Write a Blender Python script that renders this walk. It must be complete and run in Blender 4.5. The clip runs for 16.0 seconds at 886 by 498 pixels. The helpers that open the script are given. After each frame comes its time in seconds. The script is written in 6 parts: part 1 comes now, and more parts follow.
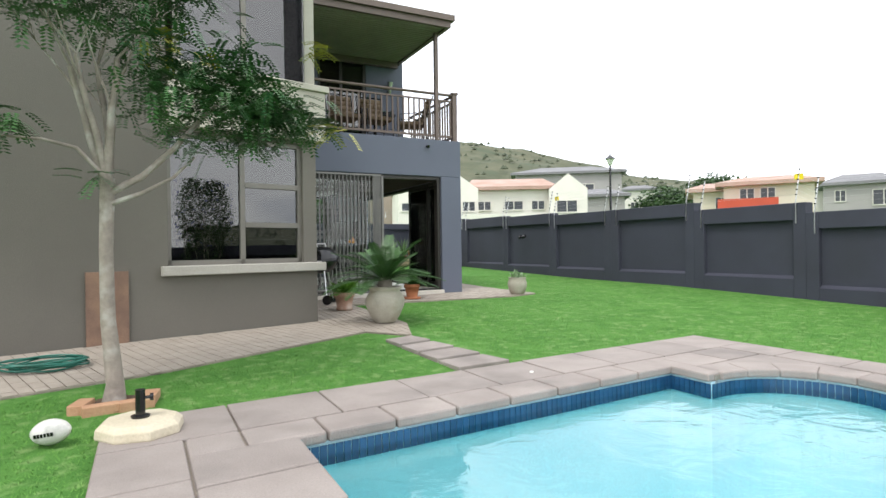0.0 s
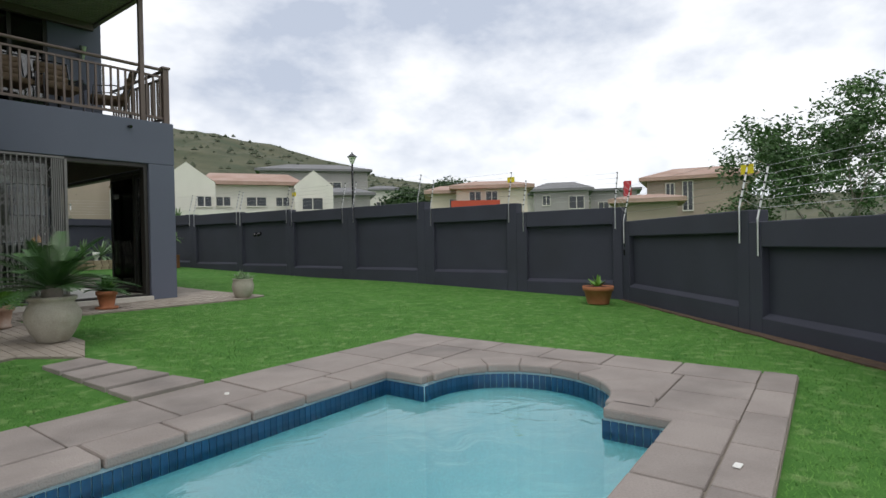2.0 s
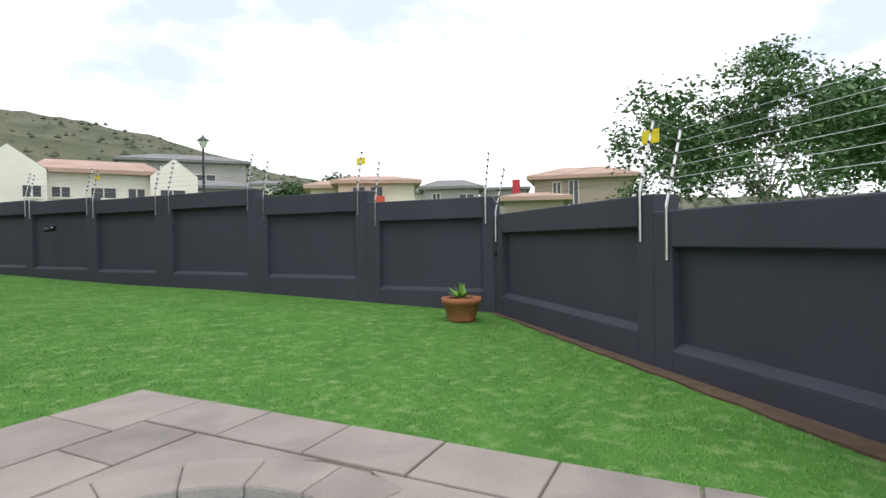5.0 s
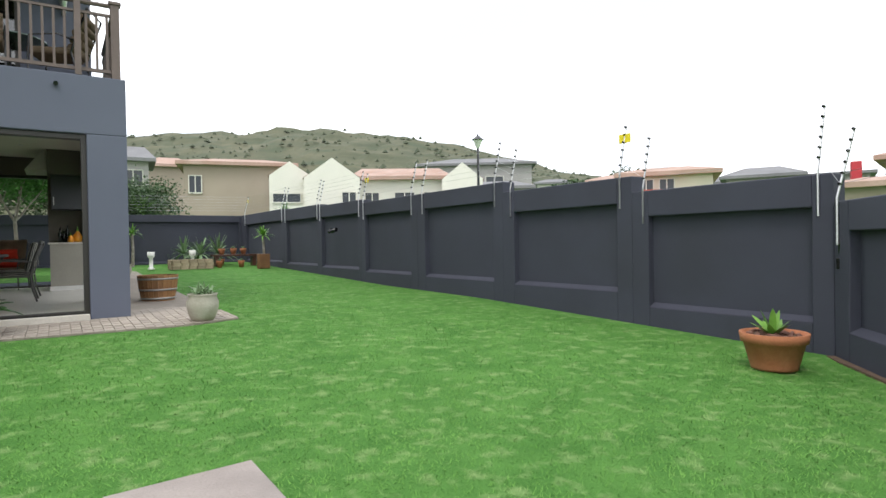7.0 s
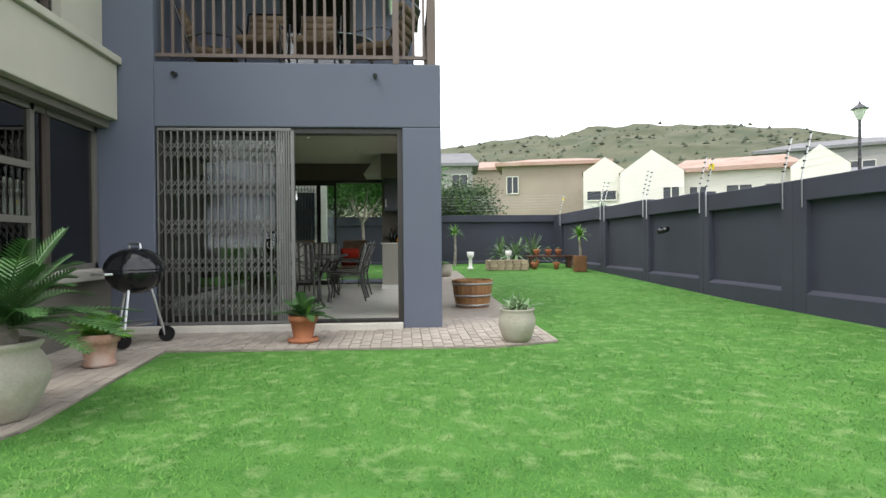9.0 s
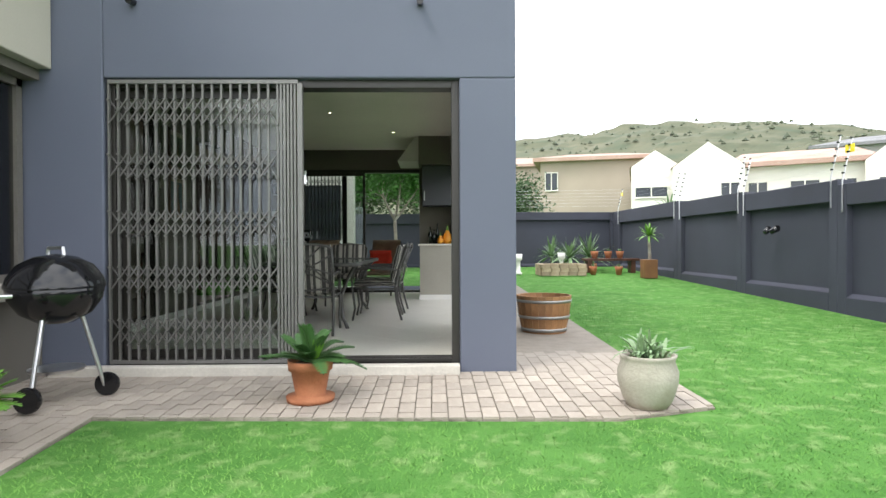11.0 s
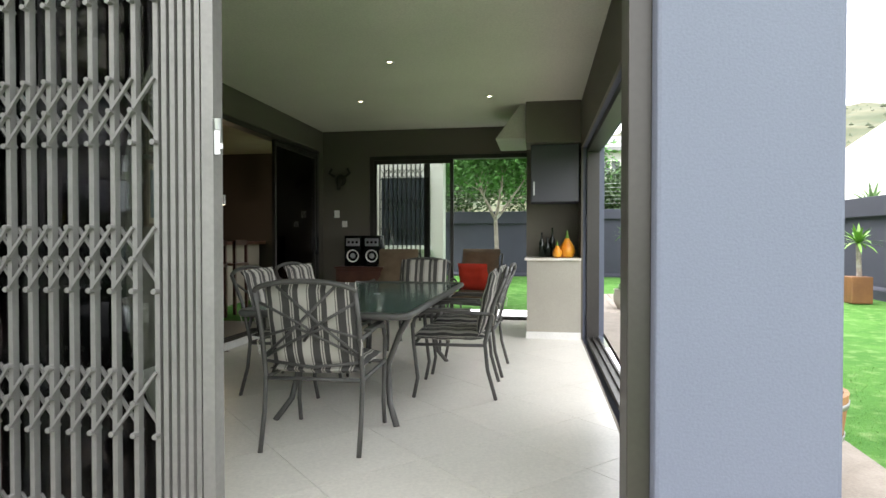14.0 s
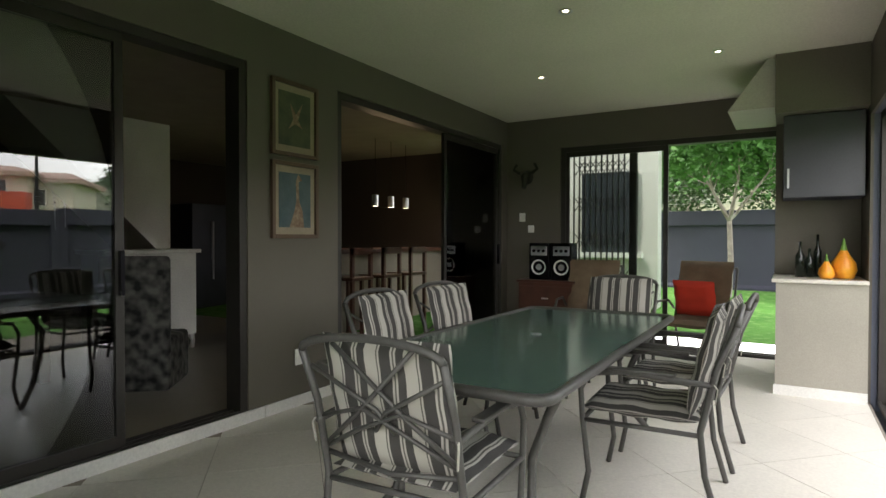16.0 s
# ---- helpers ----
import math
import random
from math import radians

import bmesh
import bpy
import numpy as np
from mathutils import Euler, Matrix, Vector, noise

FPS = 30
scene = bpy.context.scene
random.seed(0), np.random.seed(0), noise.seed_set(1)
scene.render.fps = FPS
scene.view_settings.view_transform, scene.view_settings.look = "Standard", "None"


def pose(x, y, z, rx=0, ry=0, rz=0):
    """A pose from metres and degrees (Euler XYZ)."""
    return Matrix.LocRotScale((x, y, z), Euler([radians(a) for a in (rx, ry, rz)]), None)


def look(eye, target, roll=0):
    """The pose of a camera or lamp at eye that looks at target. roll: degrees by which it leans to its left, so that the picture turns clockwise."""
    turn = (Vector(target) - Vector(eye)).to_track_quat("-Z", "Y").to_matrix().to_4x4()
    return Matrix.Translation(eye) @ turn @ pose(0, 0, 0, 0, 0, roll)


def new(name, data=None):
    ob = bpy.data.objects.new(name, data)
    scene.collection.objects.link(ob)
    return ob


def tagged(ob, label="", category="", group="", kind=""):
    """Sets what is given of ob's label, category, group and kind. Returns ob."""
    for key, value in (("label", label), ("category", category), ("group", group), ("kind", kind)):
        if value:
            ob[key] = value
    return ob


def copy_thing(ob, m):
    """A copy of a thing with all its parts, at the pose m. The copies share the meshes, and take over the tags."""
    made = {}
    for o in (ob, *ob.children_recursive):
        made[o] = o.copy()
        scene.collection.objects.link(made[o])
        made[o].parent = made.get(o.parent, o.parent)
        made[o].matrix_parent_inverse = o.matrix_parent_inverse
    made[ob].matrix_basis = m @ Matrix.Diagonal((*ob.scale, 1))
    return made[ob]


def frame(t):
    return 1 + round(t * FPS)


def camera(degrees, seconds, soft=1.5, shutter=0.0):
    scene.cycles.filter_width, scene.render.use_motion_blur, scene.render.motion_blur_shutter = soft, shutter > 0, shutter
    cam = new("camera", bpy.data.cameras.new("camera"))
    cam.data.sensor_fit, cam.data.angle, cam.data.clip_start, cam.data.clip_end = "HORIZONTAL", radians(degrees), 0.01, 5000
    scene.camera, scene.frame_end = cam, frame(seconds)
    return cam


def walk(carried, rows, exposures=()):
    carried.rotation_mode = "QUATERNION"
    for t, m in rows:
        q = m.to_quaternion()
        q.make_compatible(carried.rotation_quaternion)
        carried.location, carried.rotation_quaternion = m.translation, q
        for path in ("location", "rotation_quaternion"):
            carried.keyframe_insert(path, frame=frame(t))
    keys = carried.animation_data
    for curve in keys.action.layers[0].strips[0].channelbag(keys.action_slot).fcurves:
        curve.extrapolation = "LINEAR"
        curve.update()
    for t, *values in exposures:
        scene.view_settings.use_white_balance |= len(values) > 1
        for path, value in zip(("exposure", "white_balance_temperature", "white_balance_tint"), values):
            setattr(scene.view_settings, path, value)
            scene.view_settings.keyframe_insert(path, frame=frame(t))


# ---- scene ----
cam = camera(74.5, 16.0)
PATH = [
    (0, (0.795, -0.42, 1.08), (1.711, 1.358, 1.077), -0.8),
    (0.5, (0.93, -0.338, 1.059), (2.032, 1.331, 1.055), -1.0),
    (1, (1.063, -0.276, 1.053), (2.343, 1.26, 1.041), -0.9),
    (1.5, (1.251, -0.224, 1.065), (2.678, 1.177, 1.048), -1.0),
    (2, (1.445, -0.169, 1.068), (3.007, 1.079, 1.045), -1.1),
    (2.5, (1.702, -0.089, 1.084), (3.403, 0.963, 1.052), -1.1),
    (3, (2.042, -0.025, 1.073), (3.832, 0.865, 1.036), -1.0),
    (5.3, (4.253, 0.568, 1.032), (5.992, 1.555, 1.002), -0.8),
    (5.5, (4.463, 0.604, 1.035), (6.154, 1.67, 0.995), -1.3),
    (6, (4.925, 0.812, 1.031), (6.465, 2.087, 0.996), -1.3),
    (6.5, (5.34, 1.077, 1.04), (6.696, 2.547, 1.011), -1.1),
    (7, (5.687, 1.377, 1.072), (6.792, 3.043, 1.049), -1.0),
    (7.5, (5.963, 1.761, 1.093), (6.754, 3.598, 1.074), -1.0),
    (8, (6.108, 2.209, 1.112), (6.606, 4.146, 1.093), -0.8),
    (8.5, (6.116, 2.648, 1.114), (6.361, 4.632, 1.097), -0.7),
    (9, (6.037, 3.112, 1.138), (6.168, 5.107, 1.125), -0.5),
    (9.5, (5.944, 3.609, 1.139), (6.056, 5.606, 1.132), -0.4),
    (9.7, (5.887, 3.827, 1.131), (5.988, 5.825, 1.122), -0.4),
    (12, (5.782, 6.271, 1.245), (5.751, 8.271, 1.227), -0.2),
    (12.5, (5.745, 6.767, 1.261), (5.678, 8.766, 1.24), -0.3),
    (13, (5.746, 7.244, 1.312), (5.64, 9.241, 1.286), -0.3),
    (13.5, (5.741, 7.707, 1.369), (5.534, 9.696, 1.338), -0.1),
    (14, (5.731, 8.215, 1.42), (5.402, 10.188, 1.386), 0.0),
    (14.5, (5.728, 8.63, 1.479), (5.265, 10.575, 1.437), 0.0),
    (15, (5.723, 8.97, 1.507), (5.067, 10.859, 1.464), 0.2),
    (15.5, (5.678, 9.321, 1.502), (4.851, 11.142, 1.468), 0.1),
    (16, (5.665, 9.627, 1.518), (4.645, 11.347, 1.483), 0.1),
]
EXPOSURES = [(0.0, 0.5, 6500, 10), (0.5, 0.35, 6500, 10), (1.0, 0.0, 6500, 10), (1.5, -0.3, 6500, 10), (2.0, -0.6, 6500, 10), (2.5, -0.75, 6500, 10), (3.2, -0.8, 6500, 10), (5.3, 0.12, 6500, 10), (6.5, 0.24, 6500, 10), (8.0, 0.4, 6500, 10), (9.5, 0.65, 6500, 10), (12.0, 1.3, 6500, 10), (12.5, 1.45, 6500, 10), (13.5, 1.75, 6550, 10), (14.0, 1.8, 6650, 11), (14.5, 1.76, 6700, 11), (16.0, 1.83, 6900, 13)]
walk(cam, [(t, look(eye, target, roll)) for t, eye, target, roll in PATH], EXPOSURES)

# ---- world, sun ----
world = bpy.data.worlds.new("World"); scene.world = world; world.use_nodes = True
wt = world.node_tree; wt.nodes.clear()
sky = wt.nodes.new("ShaderNodeTexSky"); sky.sky_type = 'NISHITA'; sky.sun_disc = False
sky.sun_elevation = radians(55); sky.sun_rotation = radians(250)
bg = wt.nodes.new("ShaderNodeBackground"); bg.inputs[1].default_value = 0.1
wo = wt.nodes.new("ShaderNodeOutputWorld"); tc = wt.nodes.new("ShaderNodeTexCoord")
mp = wt.nodes.new("ShaderNodeMapping"); mp.inputs["Scale"].default_value = (1.5, 1.5, 2.8)
nz = wt.nodes.new("ShaderNodeTexNoise"); nz.inputs["Scale"].default_value = 1.7; nz.inputs["Detail"].default_value = 7; nz.inputs["Roughness"].default_value = 0.55
rp = wt.nodes.new("ShaderNodeValToRGB"); rp.color_ramp.elements[0].position = 0.34; rp.color_ramp.elements[0].color = (9.0, 10.0, 12.0, 1)
rp.color_ramp.elements[1].position = 0.52; rp.color_ramp.elements[1].color = (18.0, 18.3, 18.8, 1)
mx = wt.nodes.new("ShaderNodeMix"); mx.data_type = 'RGBA'; mx.inputs[0].default_value = 0.9
L = wt.links.new
L(tc.outputs["Generated"], mp.inputs[0]); L(mp.outputs[0], nz.inputs["Vector"]); L(nz.outputs[0], rp.inputs[0])
L(sky.outputs[0], mx.inputs["A"]); L(rp.outputs[0], mx.inputs["B"]); L(mx.outputs["Result"], bg.inputs[0]); L(bg.outputs[0], wo.inputs[0])
sun = new("sun", bpy.data.lights.new("sun", 'SUN')); sun.data.energy = 1.2; sun.data.angle = radians(14); sun.data.color = (1, 0.96, 0.9)
sun.matrix_world = look((0, 0, 0), (0.45, 0.35, -1.0))

# ---- materials ----
MATS = {}
def mat(name, c1, c2=None, scale=4.0, rough=0.7, metal=0.0, bump=0.1, fine=60.0, vary=0.0, spec=0.5, detail=5, c3=None, s3=0.7):
    """Two-scale noise material; c1/c2 broad variation, c3 stains, fine bump, vary: per-object brightness."""
    if name in MATS: return MATS[name]
    m = bpy.data.materials.new(name); m.use_nodes = True; t = m.node_tree; n = t.nodes; l = t.links.new
    b = n["Principled BSDF"]; b.inputs["Roughness"].default_value = rough; b.inputs["Metallic"].default_value = metal
    b.inputs["Specular IOR Level"].default_value = spec
    c2 = c2 or tuple(min(1, v * 1.15) for v in c1)
    co = n.new("ShaderNodeTexCoord")
    a = n.new("ShaderNodeTexNoise"); a.inputs["Scale"].default_value = scale; a.inputs["Detail"].default_value = detail
    l(co.outputs["Object"], a.inputs["Vector"])
    r = n.new("ShaderNodeValToRGB"); r.color_ramp.elements[0].position = 0.32; r.color_ramp.elements[1].position = 0.68
    r.color_ramp.elements[0].color = (*c1, 1); r.color_ramp.elements[1].color = (*c2, 1); l(a.outputs[0], r.inputs[0])
    out = r.outputs[0]
    f = n.new("ShaderNodeTexNoise"); f.inputs["Scale"].default_value = fine; f.inputs["Detail"].default_value = 4; l(co.outputs["Object"], f.inputs["Vector"])
    k = n.new("ShaderNodeMix"); k.data_type = 'RGBA'; k.blend_type = 'MULTIPLY'; k.inputs[0].default_value = 0.3
    l(out, k.inputs["A"]); l(f.outputs[0], k.inputs["B"])
    g = n.new("ShaderNodeMix"); g.data_type = 'RGBA'; g.blend_type = 'MULTIPLY'; g.inputs[0].default_value = 1; g.inputs["B"].default_value = (1.17, 1.17, 1.17, 1)
    l(k.outputs["Result"], g.inputs["A"]); out = g.outputs["Result"]
    if c3:
        s = n.new("ShaderNodeTexNoise"); s.inputs["Scale"].default_value = s3; s.inputs["Detail"].default_value = 6; l(co.outputs["Object"], s.inputs["Vector"])
        q = n.new("ShaderNodeValToRGB"); q.color_ramp.elements[0].position = 0.52; q.color_ramp.elements[1].position = 0.72; l(s.outputs[0], q.inputs[0])
        x = n.new("ShaderNodeMix"); x.data_type = 'RGBA'; l(q.outputs[0], x.inputs[0]); l(out, x.inputs["A"]); x.inputs["B"].default_value = (*c3, 1); out = x.outputs["Result"]
    if vary:
        oi = n.new("ShaderNodeObjectInfo"); mr = n.new("ShaderNodeMapRange"); mr.inputs["To Min"].default_value = 1 - vary; mr.inputs["To Max"].default_value = 1 + vary
        l(oi.outputs["Random"], mr.inputs[0]); v = n.new("ShaderNodeVectorMath"); v.operation = 'SCALE'; l(out, v.inputs[0]); l(mr.outputs[0], v.inputs["Scale"]); out = v.outputs[0]
    l(out, b.inputs["Base Color"])
    if bump:
        p = n.new("ShaderNodeBump"); p.inputs["Strength"].default_value = bump; p.inputs["Distance"].default_value = 0.01; l(f.outputs[0], p.inputs["Height"]); l(p.outputs[0], b.inputs["Normal"])
    MATS[name] = m
    return m
def glass(name, tint=(0.9, 0.95, 0.93), rough=0.0, clear=0.9, ior=1.6):
    m = bpy.data.materials.new(name); m.use_nodes = True; t = m.node_tree; n = t.nodes; l = t.links.new; n.remove(n["Principled BSDF"])
    tr = n.new("ShaderNodeBsdfTransparent"); tr.inputs[0].default_value = (*[v * clear for v in tint], 1)
    gl = n.new("ShaderNodeBsdfGlossy"); gl.inputs["Roughness"].default_value = rough
    fr = n.new("ShaderNodeFresnel"); fr.inputs[0].default_value = ior
    mi = n.new("ShaderNodeMixShader"); l(fr.outputs[0], mi.inputs[0]); l(tr.outputs[0], mi.inputs[1]); l(gl.outputs[0], mi.inputs[2]); l(mi.outputs[0], n["Material Output"].inputs[0])
    return m
def glow(name, c, s):
    m = bpy.data.materials.new(name); m.use_nodes = True; b = m.node_tree.nodes["Principled BSDF"]
    b.inputs["Emission Color"].default_value = (*c, 1); b.inputs["Emission Strength"].default_value = s
    return m
def stripes(name, axis, width, ca, cb, cc):
    """Woven cushion cloth with wide dark bands and thin lines."""
    m = mat(name, ca, rough=0.9, fine=300, bump=0.25); t = m.node_tree; n = t.nodes; l = t.links.new
    co = n.new("ShaderNodeTexCoord"); sx = n.new("ShaderNodeSeparateXYZ"); l(co.outputs["Object"], sx.inputs[0])
    d = n.new("ShaderNodeMath"); d.operation = 'DIVIDE'; l(sx.outputs[axis], d.inputs[0]); d.inputs[1].default_value = width
    f = n.new("ShaderNodeMath"); f.operation = 'FRACT'; l(d.outputs[0], f.inputs[0])
    r = n.new("ShaderNodeValToRGB"); r.color_ramp.interpolation = 'CONSTANT'; e = r.color_ramp.elements
    e[0].position, e[0].color = 0.0, (*cb, 1); e[1].position, e[1].color = 0.28, (*ca, 1)
    for p, c in ((0.33, cc), (0.37, ca), (0.42, cb), (0.62, ca), (0.92, cc), (0.95, ca)):
        q = e.new(p); q.color = (*c, 1)
    l(f.outputs[0], r.inputs[0]); l(r.outputs[0], n["Principled BSDF"].inputs["Base Color"])
    return m

M_DARK = mat("charcoal_paint", (0.036, 0.038, 0.056), (0.043, 0.046, 0.067), 1.2, 0.75, bump=0.12, fine=150, c3=(0.033, 0.035, 0.049))
M_BLUE = mat("slate_blue_paint", (0.1, 0.112, 0.15), (0.11, 0.123, 0.163), 1.0, 0.75, bump=0.1, fine=150)
M_BEIGE = mat("taupe_plaster", (0.125, 0.115, 0.098), (0.14, 0.13, 0.11), 0.8, 0.85, bump=0.3, fine=120, c3=(0.115, 0.106, 0.09))
M_CREAM = mat("pale_taupe_plaster", (0.37, 0.355, 0.295), None, 1.0, 0.85, bump=0.2, fine=120)
M_TAUPE = mat("inner_taupe_paint", (0.125, 0.112, 0.088), (0.135, 0.122, 0.097), 0.8, 0.8, bump=0.15, fine=120)
M_CEIL = mat("ceiling_paint", (0.6, 0.58, 0.49), None, 0.6, 0.9, bump=0.05)
M_ALU = mat("bronze_aluminium", (0.03, 0.027, 0.023), None, 3, 0.4, 0.15, bump=0.02)
M_GATE = mat("grey_powder_coat", (0.17, 0.165, 0.155), (0.19, 0.185, 0.175), 6, 0.45, 0.4, bump=0.03)
M_BROWN = mat("brown_painted_steel", (0.12, 0.09, 0.075), (0.14, 0.105, 0.09), 5, 0.5, 0.2, bump=0.05)
M_SLAB = mat("sandstone_slab", (0.25, 0.215, 0.195), (0.31, 0.27, 0.245), 2.2, 0.85, bump=0.5, fine=90, vary=0.1, c3=(0.2, 0.175, 0.16), s3=1.6)
M_PAVER = mat("clay_grey_paver", (0.33, 0.285, 0.235), (0.39, 0.34, 0.285), 5, 0.9, bump=0.5, fine=120, vary=0.14)
M_GROUT = mat("sand_joint", (0.22, 0.19, 0.155), (0.27, 0.235, 0.195), 8, 0.95, bump=0.4)
M_SOIL = mat("soil", (0.07, 0.045, 0.03), (0.12, 0.075, 0.045), 8, 0.95, bump=0.8, fine=60)
M_LAWN = mat("lawn_base", (0.065, 0.18, 0.036), (0.098, 0.24, 0.052), 2.5, 0.95, bump=0.9, fine=220, c3=(0.18, 0.3, 0.1), s3=8, spec=0.1)
M_BLADE = mat("grass_blade", (0.08, 0.215, 0.037), (0.155, 0.33, 0.07), 1.6, 0.8, bump=0, c3=(0.23, 0.35, 0.125), s3=8, spec=0.15)
M_TILE = mat("pool_mosaic", (0.012, 0.05, 0.12), (0.02, 0.085, 0.18), 9, 0.15, bump=0.02, vary=0.15)
M_POOL = mat("pool_plaster", (0.5, 0.84, 0.88), (0.6, 0.89, 0.92), 1.5, 0.6, bump=0.1)
M_TERRA = mat("terracotta", (0.33, 0.115, 0.05), (0.4, 0.16, 0.075), 6, 0.85, bump=0.3)
M_PINKTERRA = mat("weathered_terracotta", (0.36, 0.2, 0.14), (0.45, 0.3, 0.23), 7, 0.9, bump=0.3, c3=(0.5, 0.42, 0.36), s3=5)
M_STONEPOT = mat("cast_stone", (0.36, 0.33, 0.27), (0.44, 0.41, 0.34), 5, 0.85, bump=0.4, c3=(0.3, 0.27, 0.2), s3=4)
M_BARREL = mat("oak_barrel", (0.22, 0.1, 0.04), (0.33, 0.17, 0.07), 7, 0.7, bump=0.4, vary=0.2)
M_BAND = mat("galvanised_band", (0.35, 0.34, 0.32), None, 6, 0.5, 0.8, bump=0.1)
M_CYCAD = mat("cycad_leaf", (0.03, 0.085, 0.022), (0.06, 0.14, 0.035), 9, 0.45, bump=0.05)
M_FERN = mat("bright_leaf", (0.1, 0.24, 0.03), (0.17, 0.34, 0.05), 9, 0.5, bump=0.05)
M_PALE = mat("grey_green_leaf", (0.13, 0.22, 0.1), (0.2, 0.3, 0.14), 9, 0.5, bump=0.05)
M_TREELEAF = mat("tree_leaf", (0.022, 0.08, 0.022), (0.05, 0.145, 0.035), 3, 0.55, bump=0.03)
M_YELLOWLEAF = mat("young_yellow_leaf", (0.3, 0.3, 0.03), (0.4, 0.38, 0.05), 3, 0.55, bump=0.03)
M_DARKLEAF = mat("hedge_leaf", (0.018, 0.05, 0.014), (0.05, 0.1, 0.025), 3, 0.6, bump=0.03)
M_THORN = mat("thorn_tree_leaf", (0.04, 0.1, 0.028), (0.085, 0.165, 0.045), 2, 0.6, bump=0.03)
M_BARK = mat("pale_bark", (0.2, 0.17, 0.145), (0.3, 0.26, 0.22), 9, 0.9, bump=0.7, fine=40, c3=(0.42, 0.4, 0.36), s3=6)
M_BLACK = mat("black_enamel", (0.008, 0.008, 0.009), None, 4, 0.12, bump=0.0)
M_STEEL = mat("brushed_steel", (0.55, 0.55, 0.55), None, 6, 0.3, 0.95, bump=0.02)
M_FRAME = mat("taupe_chair_steel", (0.085, 0.082, 0.076), None, 8, 0.5, 0.4, bump=0.03)
M_FLOOR = mat("cream_porcelain", (0.62, 0.59, 0.52), (0.67, 0.64, 0.57), 1.5, 0.28, bump=0.03, vary=0.03)
M_WHITE = mat("white_paint", (0.72, 0.71, 0.67), None, 2, 0.6, bump=0.05)
M_WOOD = mat("dark_mahogany", (0.06, 0.022, 0.014), (0.1, 0.04, 0.025), 5, 0.35, bump=0.1)
M_CUSHBROWN = mat("brown_cushion", (0.13, 0.09, 0.055), (0.17, 0.12, 0.075), 8, 0.95, bump=0.4, fine=200)
M_RED = mat("red_cloth", (0.5, 0.035, 0.015), None, 8, 0.95, bump=0.4, fine=200)
# walls of rooms behind glass; their indoor dimness is put into the colour
M_DARKROOM = mat("shaded_room_wall", (0.055, 0.042, 0.034), None, 1, 0.8, bump=0.1)
M_GLASS = glass("clear_glass"); M_REFLECT = glass("reflective_glass", (0.8, 0.85, 0.84), 0, 0.75, 2.0); M_TINT = glass("tinted_glass", (0.5, 0.52, 0.5), 0, 0.55, 2.1); M_TABLE = mat("green_table_glass", (0.075, 0.125, 0.1), (0.085, 0.14, 0.112), 6, 0.1, bump=0.02, fine=300)

# ---- mesh building ----
class MB:
    """Collects faces for one mesh."""
    def __init__(s): s.v, s.f = [], []
    def add(s, vs, fs):
        k = len(s.v); s.v += [tuple(p) for p in vs]; s.f += [tuple(i + k for i in f) for f in fs]; return s
    def box(s, x0, y0, z0, x1, y1, z1, m=None):
        vs = [Vector((x, y, z)) for z in (z0, z1) for y in (y0, y1) for x in (x0, x1)]
        if m: vs = [m @ p for p in vs]
        return s.add(vs, [(0, 2, 3, 1), (4, 5, 7, 6), (0, 1, 5, 4), (2, 6, 7, 3), (0, 4, 6, 2), (1, 3, 7, 5)])
    def tube(s, pts, r, n=8, cap=True):
        pts = [Vector(p) for p in pts]; rs = r if isinstance(r, (list, tuple)) else [r] * len(pts); vs, fs = [], []
        ref = None
        for i, p in enumerate(pts):
            d = (pts[min(i + 1, len(pts) - 1)] - pts[max(i - 1, 0)]).normalized()
            if ref is None: ref = d.orthogonal()
            a = (ref - d * ref.dot(d)); a = a.normalized() if a.length > 1e-5 else d.orthogonal().normalized(); ref = a; b = d.cross(a)
            vs += [p + (a * math.cos(6.28319 * k / n) + b * math.sin(6.28319 * k / n)) * rs[i] for k in range(n)]
        for i in range(len(pts) - 1):
            fs += [(i * n + k, i * n + (k + 1) % n, (i + 1) * n + (k + 1) % n, (i + 1) * n + k) for k in range(n)]
        if cap: fs += [tuple(range(n - 1, -1, -1)), tuple(range((len(pts) - 1) * n, len(pts) * n))]
        return s.add(vs, fs)
    def lathe(s, prof, n=28, m=None):
        vs, fs = [], []
        for r, z in prof:
            vs += [Vector((r * math.cos(6.28319 * k / n), r * math.sin(6.28319 * k / n), z)) for k in range(n)]
        if m: vs = [m @ p for p in vs]
        for i in range(len(prof) - 1):
            fs += [(i * n + k, i * n + (k + 1) % n, (i + 1) * n + (k + 1) % n, (i + 1) * n + k) for k in range(n)]
        return s.add(vs, fs)
    def prism(s, poly, z0, z1, zf=None):
        n = len(poly)
        lo = [(x, y, z0 + (zf(x, y) if zf else 0)) for x, y in poly]; hi = [(x, y, z1 + (zf(x, y) if zf else 0)) for x, y in poly]
        return s.add(lo + hi, [tuple(range(n - 1, -1, -1)), tuple(range(n, 2 * n))] + [(i, (i + 1) % n, n + (i + 1) % n, n + i) for i in range(n)])
    def mesh(s, name, m, smooth=False):
        me = bpy.data.meshes.new(name); me.from_pydata(s.v, [], s.f); me.materials.append(m); me.update()
        if smooth: me.polygons.foreach_set("use_smooth", [True] * len(me.polygons))
        return me
    def ob(s, name, m, parent=None, smooth=False, bevel=0.0, kind=""):
        o = new(name, s.mesh(name, m, smooth))
        if parent: o.parent = parent
        if bevel:
            b = o.modifiers.new("bevel", 'BEVEL'); b.width = bevel; b.segments = 2; b.limit_method = 'ANGLE'
        return tagged(o, kind=kind) if kind else o
